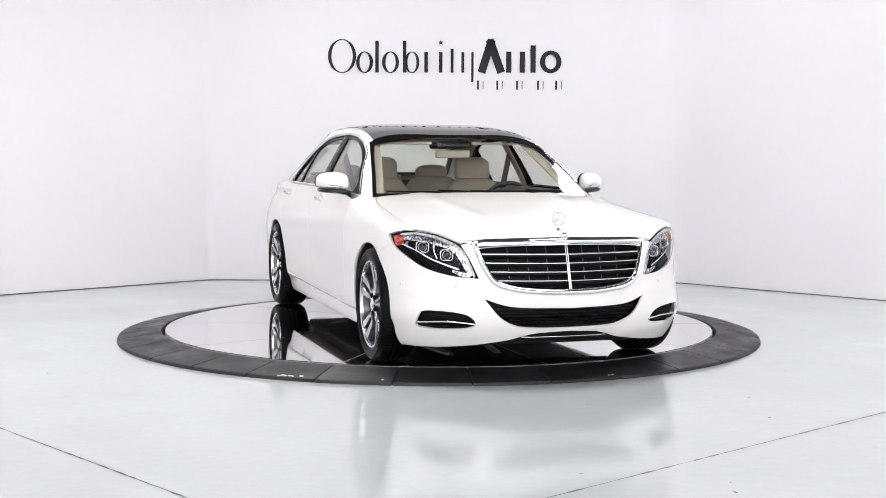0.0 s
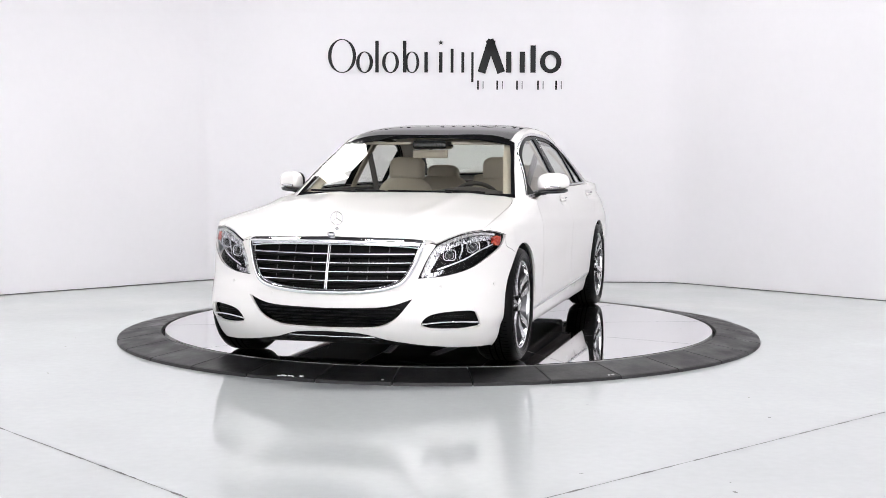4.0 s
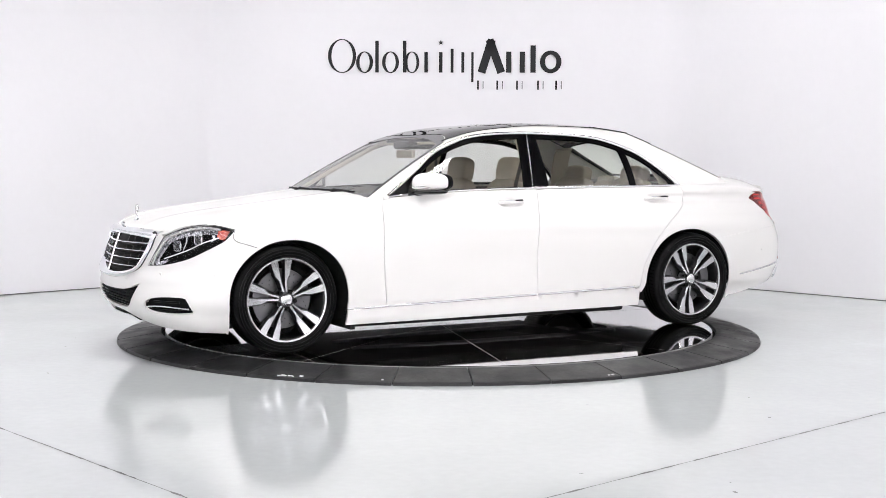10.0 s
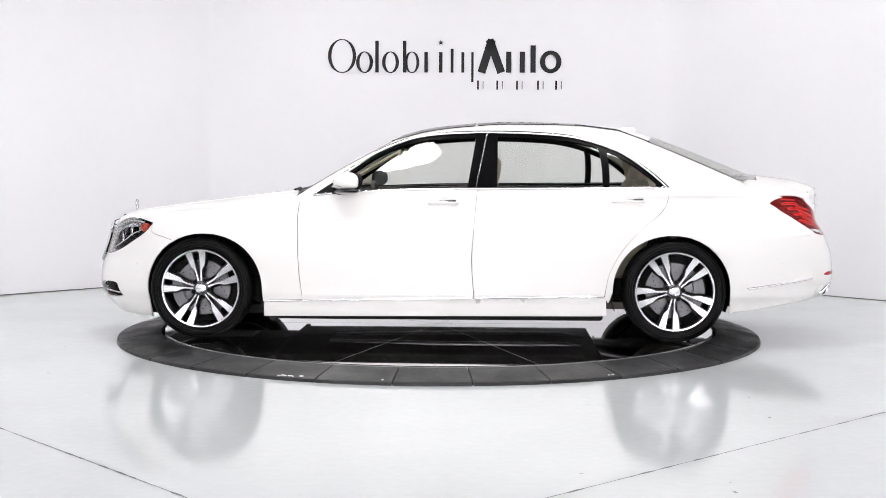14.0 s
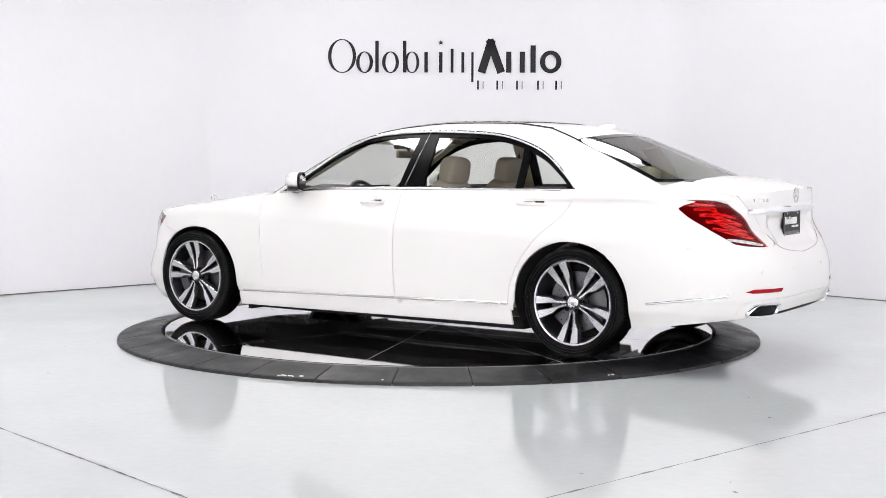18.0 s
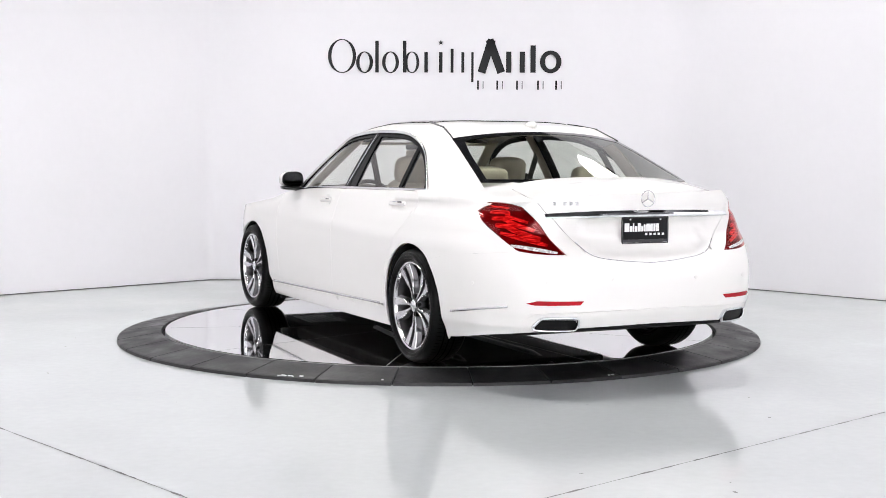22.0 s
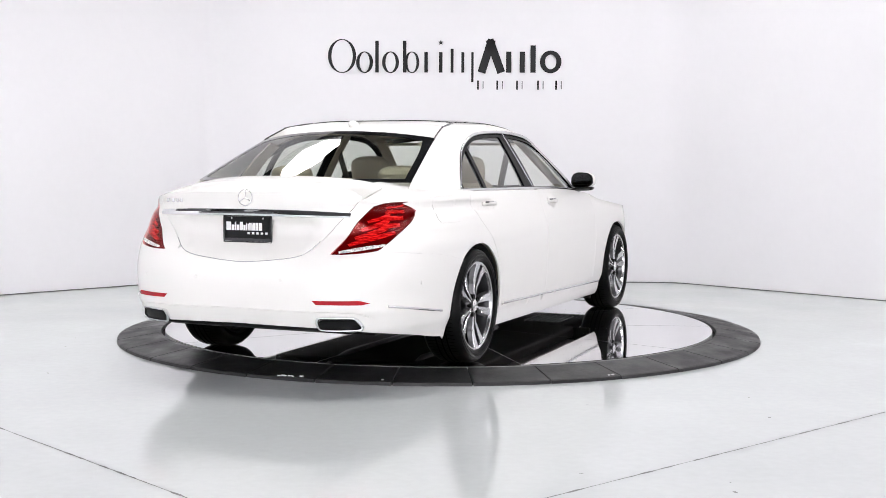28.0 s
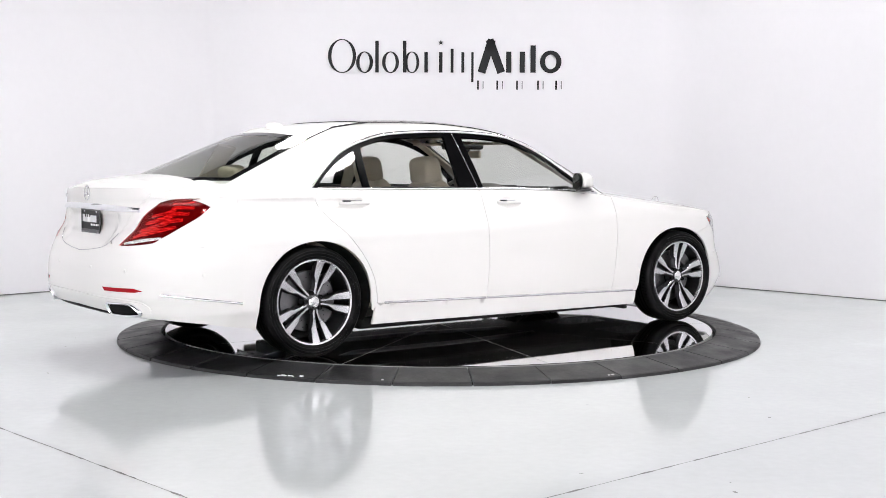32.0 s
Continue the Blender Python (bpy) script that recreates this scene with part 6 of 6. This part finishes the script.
def interior(car):
    cu = seat_mesh()
    part("cabin_floor", box_bm(-1.6, 1.0, -.78, .78, .205, .26, .01), DASH, car, "dark cabin floor")
    # door cards
    for sg in (1, -1):
        for xa, xb in ((-.22, .92), (-1.12, -.28)):
            y0, y1 = sorted((sg * .80, sg * .765))
            d = part("door_card", box_bm(xa, min(xb, .80), y0, y1, .27, .985, .02), LEATHER, car, "beige door card with a dark top")
            y0, y1 = sorted((sg * .815, sg * .735))
            part("card_top", box_bm(xa, min(xb, .74), y0, y1, .955, .998, .012), DASH, d, "dark door top")
            y0, y1 = sorted((sg * .77, sg * .735))
            part("card_trim", box_bm(xa + .05, xb - .05, y0, y1, .86, .92, .01), WOOD, d, "dark wood trim")
    # bulkheads, parcel shelf
    part("firewall", box_bm(1.02, 1.06, -.68, .68, .25, .88), DASH, car)
    part("parcel_shelf", box_bm(-2.2, -1.50, -.62, .62, .99, 1.04, .015), DASH, car, "dark parcel shelf")
    part("rear_bulkhead", box_bm(-1.62, -1.58, -.72, .72, .25, 1.0), DASH, car)
    # dashboard
    V, F = [], []
    prof = [(1.0, .93), (.80, .985), (.66, .985), (.56, .955), (.52, .90), (.56, .80), (.70, .70), (.72, .45)]
    ys = np.linspace(-.74, .74, 25)
    for y in ys:
        hump = .045 * math.exp(-((y - .37) / .20) ** 2)
        for i, (x, z) in enumerate(prof):
            V.append((x - .06 * (y / .74) ** 2 + (0.03 * abs(y) if i < 2 else 0), y, z + (hump if 1 <= i <= 3 else 0)))
    m = len(prof)
    for a in range(len(ys) - 1):
        for i in range(m - 1):
            F.append([a * m + i, a * m + i + 1, (a + 1) * m + i + 1, (a + 1) * m + i])
    dash = mesh_ob("dashboard", V, F, DASH, car, "dark brown dashboard", smooth=True)
    part("screen", box_bm(.515, .53, -.16, .58, .90, .965, .01), GLOSSBLK, dash, "wide dark screen")
    bar("wood_band", [(.545 - .05 * (y / .74) ** 2, y, .845) for y in np.linspace(-.72, .72, 15)], .012, .03, WOOD, dash, "dark wood band")
    # steering wheel
    c, ax = Vector((.40, .37, .872)), Vector((-.93, 0, .37)).normalized()
    q = ax.to_track_quat("Z", "Y").to_matrix()
    sw = bar("steering_wheel", [c + q @ Vector((.19 * math.cos(t), .19 * math.sin(t), 0)) for t in [2 * math.pi * k / 36 for k in range(36)]], .015, .015, DASH, car, "dark leather steering wheel", closed=True, up=ax)
    bm = bmesh.new()
    bmesh.ops.create_uvsphere(bm, u_segments=16, v_segments=8, radius=1, matrix=Matrix.Translation(c - ax * .02) @ q.to_4x4() @ Matrix.Diagonal((.085, .07, .035, 1)))
    part("hub", bm, DASH, sw, smooth=True)
    for an in (0, math.pi, -HALF):
        bar("spoke", [c - ax * .015, c + q @ Vector((.185 * math.cos(an), .185 * math.sin(an), 0))], .022, .008, WOOD, sw, up=ax)
    bar("column", [c - ax * .03, c - ax * .25], .035, .035, DASH, sw, up=Vector((0, 1, 0)))
    # front seats and rear seats
    for x, y, rear in ((-.02, .37, 0), (-.02, -.37, 0), (-1.16, .38, 1), (-1.16, -.38, 1)):
        st = thing("rear_seat" if rear else "front_seat", "", "")
        st.parent = car
        st["label"] = "beige leather seat with a head rest"
        st.matrix_basis = Matrix.Translation((x, y, 0))
        part("cushion", cu(.05, 0, .50, .56, .54, .20, -6), LEATHER, st, smooth=True, sharp=80)
        part("back_rest", cu(-.25 if not rear else -.22, 0, .765, .20, .52 if not rear else .60, .64, -17, .5, .22), LEATHER, st, smooth=True, sharp=80)
        part("head_rest", cu(-.345 if not rear else -.31, 0, 1.132 if not rear else 1.088, .13, .275, .20 if not rear else .16, -10, .55), LEATHER, st, "beige head rest", smooth=True, sharp=80)
        for dy in (-.06, .06):
            bar("head_rest_post", [(-.325, dy, 1.02), (-.345, dy, 1.12)], .007, .007, CHROME, st, up=Vector((1, 0, 0)))
        if not rear:
            part("back_panel", box_bm(-.37, -.35, -.20, .20, .55, .98, .01), LEATHER, st)
    part("rear_centre_rest", cu(-1.42, 0, .79, .16, .26, .54, -16, .5), LEATHER, car, "beige centre back rest", smooth=True)
    part("rear_centre_head_rest", cu(-1.50, 0, 1.045, .10, .24, .09, -10, .55), LEATHER, car, smooth=True)
    part("centre_console", box_bm(-.45, .60, -.13, .13, .26, .62, .04), DASH, car, "dark centre console")
    # headliner and pillar trims
    def under_roof(x, y):
        return roof(x, y) + Vector((0, 0, -.022))
    hl = [(.20, 0), (.17, .3), (.08, .48), (-.3, .55), (-.9, .54), (-1.3, .46), (-1.42, .3), (-1.44, 0)]
    hl = cr(hl, 3)
    full = hl + [(x, -y) for x, y in hl[::-1][1:-1]]
    put("headliner", sheet(full, under_roof, .06, lip=.02, gap=0), LINER, car, "beige headliner")
    for sg in (1, -1):
        ap = [ws_skin(ws_y(z) - .045, z) + Vector((-.05, -.004, -.02)) for z in np.linspace(.98, 1.37, 8)]
        bar("pillar_trim", [Vector((p.x, sg * p.y, p.z)) for p in ap], .042, .016, LINER, car, "beige windscreen pillar trim")
        bp = [cabin(*gx(-.30, z)) + Vector((0, -.05, 0)) for z in np.linspace(.98, 1.38, 6)]
        bar("pillar_trim", [Vector((p.x, sg * p.y, p.z)) for p in bp], .015, .05, LINER, car, up=Vector((1, 0, 0)))
        cp = [cabin(*gx(-1.46 - .30 * (1.32 - z), z)) + Vector((.03, -.075, -.02)) for z in np.linspace(1.02, 1.32, 6)]
        bar("pillar_trim", [Vector((p.x, sg * p.y, p.z)) for p in cp], .015, .08, LINER, car, up=Vector((1, 0, 0)))
        # sun visors
        part("sun_visor", box_bm(.13, .29, min(sg * .15, sg * .50), max(sg * .15, sg * .50), 1.318, 1.336, .006), LINER, car, "beige sun visor")
        bar("seat_belt", [(-.30, sg * .66, 1.28), (-.27, sg * .60, 1.05), (-.22, sg * .52, .62)], .003, .024, DASH, car, up=Vector((0, 1, 0)))
    part("mirror_console", box_bm(.12, .345, -.125, .125, 1.285, 1.345, .02), GLOSSBLK, car, "dark overhead console")
    part("inside_mirror", box_bm(.285, .315, -.13, .13, 1.222, 1.280, .012), LINER, car, "inside rear-view mirror")
    bar("mirror_stem", [(.295, 0, 1.27), (.26, 0, 1.33)], .012, .012, BLACKPL, car, up=Vector((1, 0, 0)))


PLATEBLK = mat("plate_black", (0.006, 0.006, 0.007), 0.45, spec=0.2)
PILLAR = mat("black_pillar_film", (0.003, 0.003, 0.0035), 0.25, spec=0.05)
LENSDARK = mat("projector_glass", (0.02, 0.02, 0.025), 0.03, coat=1.0)
MIRRORGL = mat("dimmed_mirror_glass", (0.05, 0.05, 0.055), 0.01, metal=1.0)

car = thing("car", "white four-door saloon car with chrome trim and beige leather", "car")
car_body(car)
car_cabin(car)
car_front(car)
car_rear(car)
door_mirrors(car)
wheels(car)
underbody(car)
interior(car)


def motions():
    """The plate turns at an even pace and carries the car round."""
    rows, prows = [], []
    for t, a in TURN:
        turn = Matrix.Rotation(radians(a), 4, "Z")
        at = turn @ Vector((*CAR_OFF, 0))
        rows.append((t, Matrix.Translation((at.x, at.y, PLATE_Z)) @ turn))
        prows.append((t, turn))
    walk(car, rows)
    walk(plate, prows)


motions()
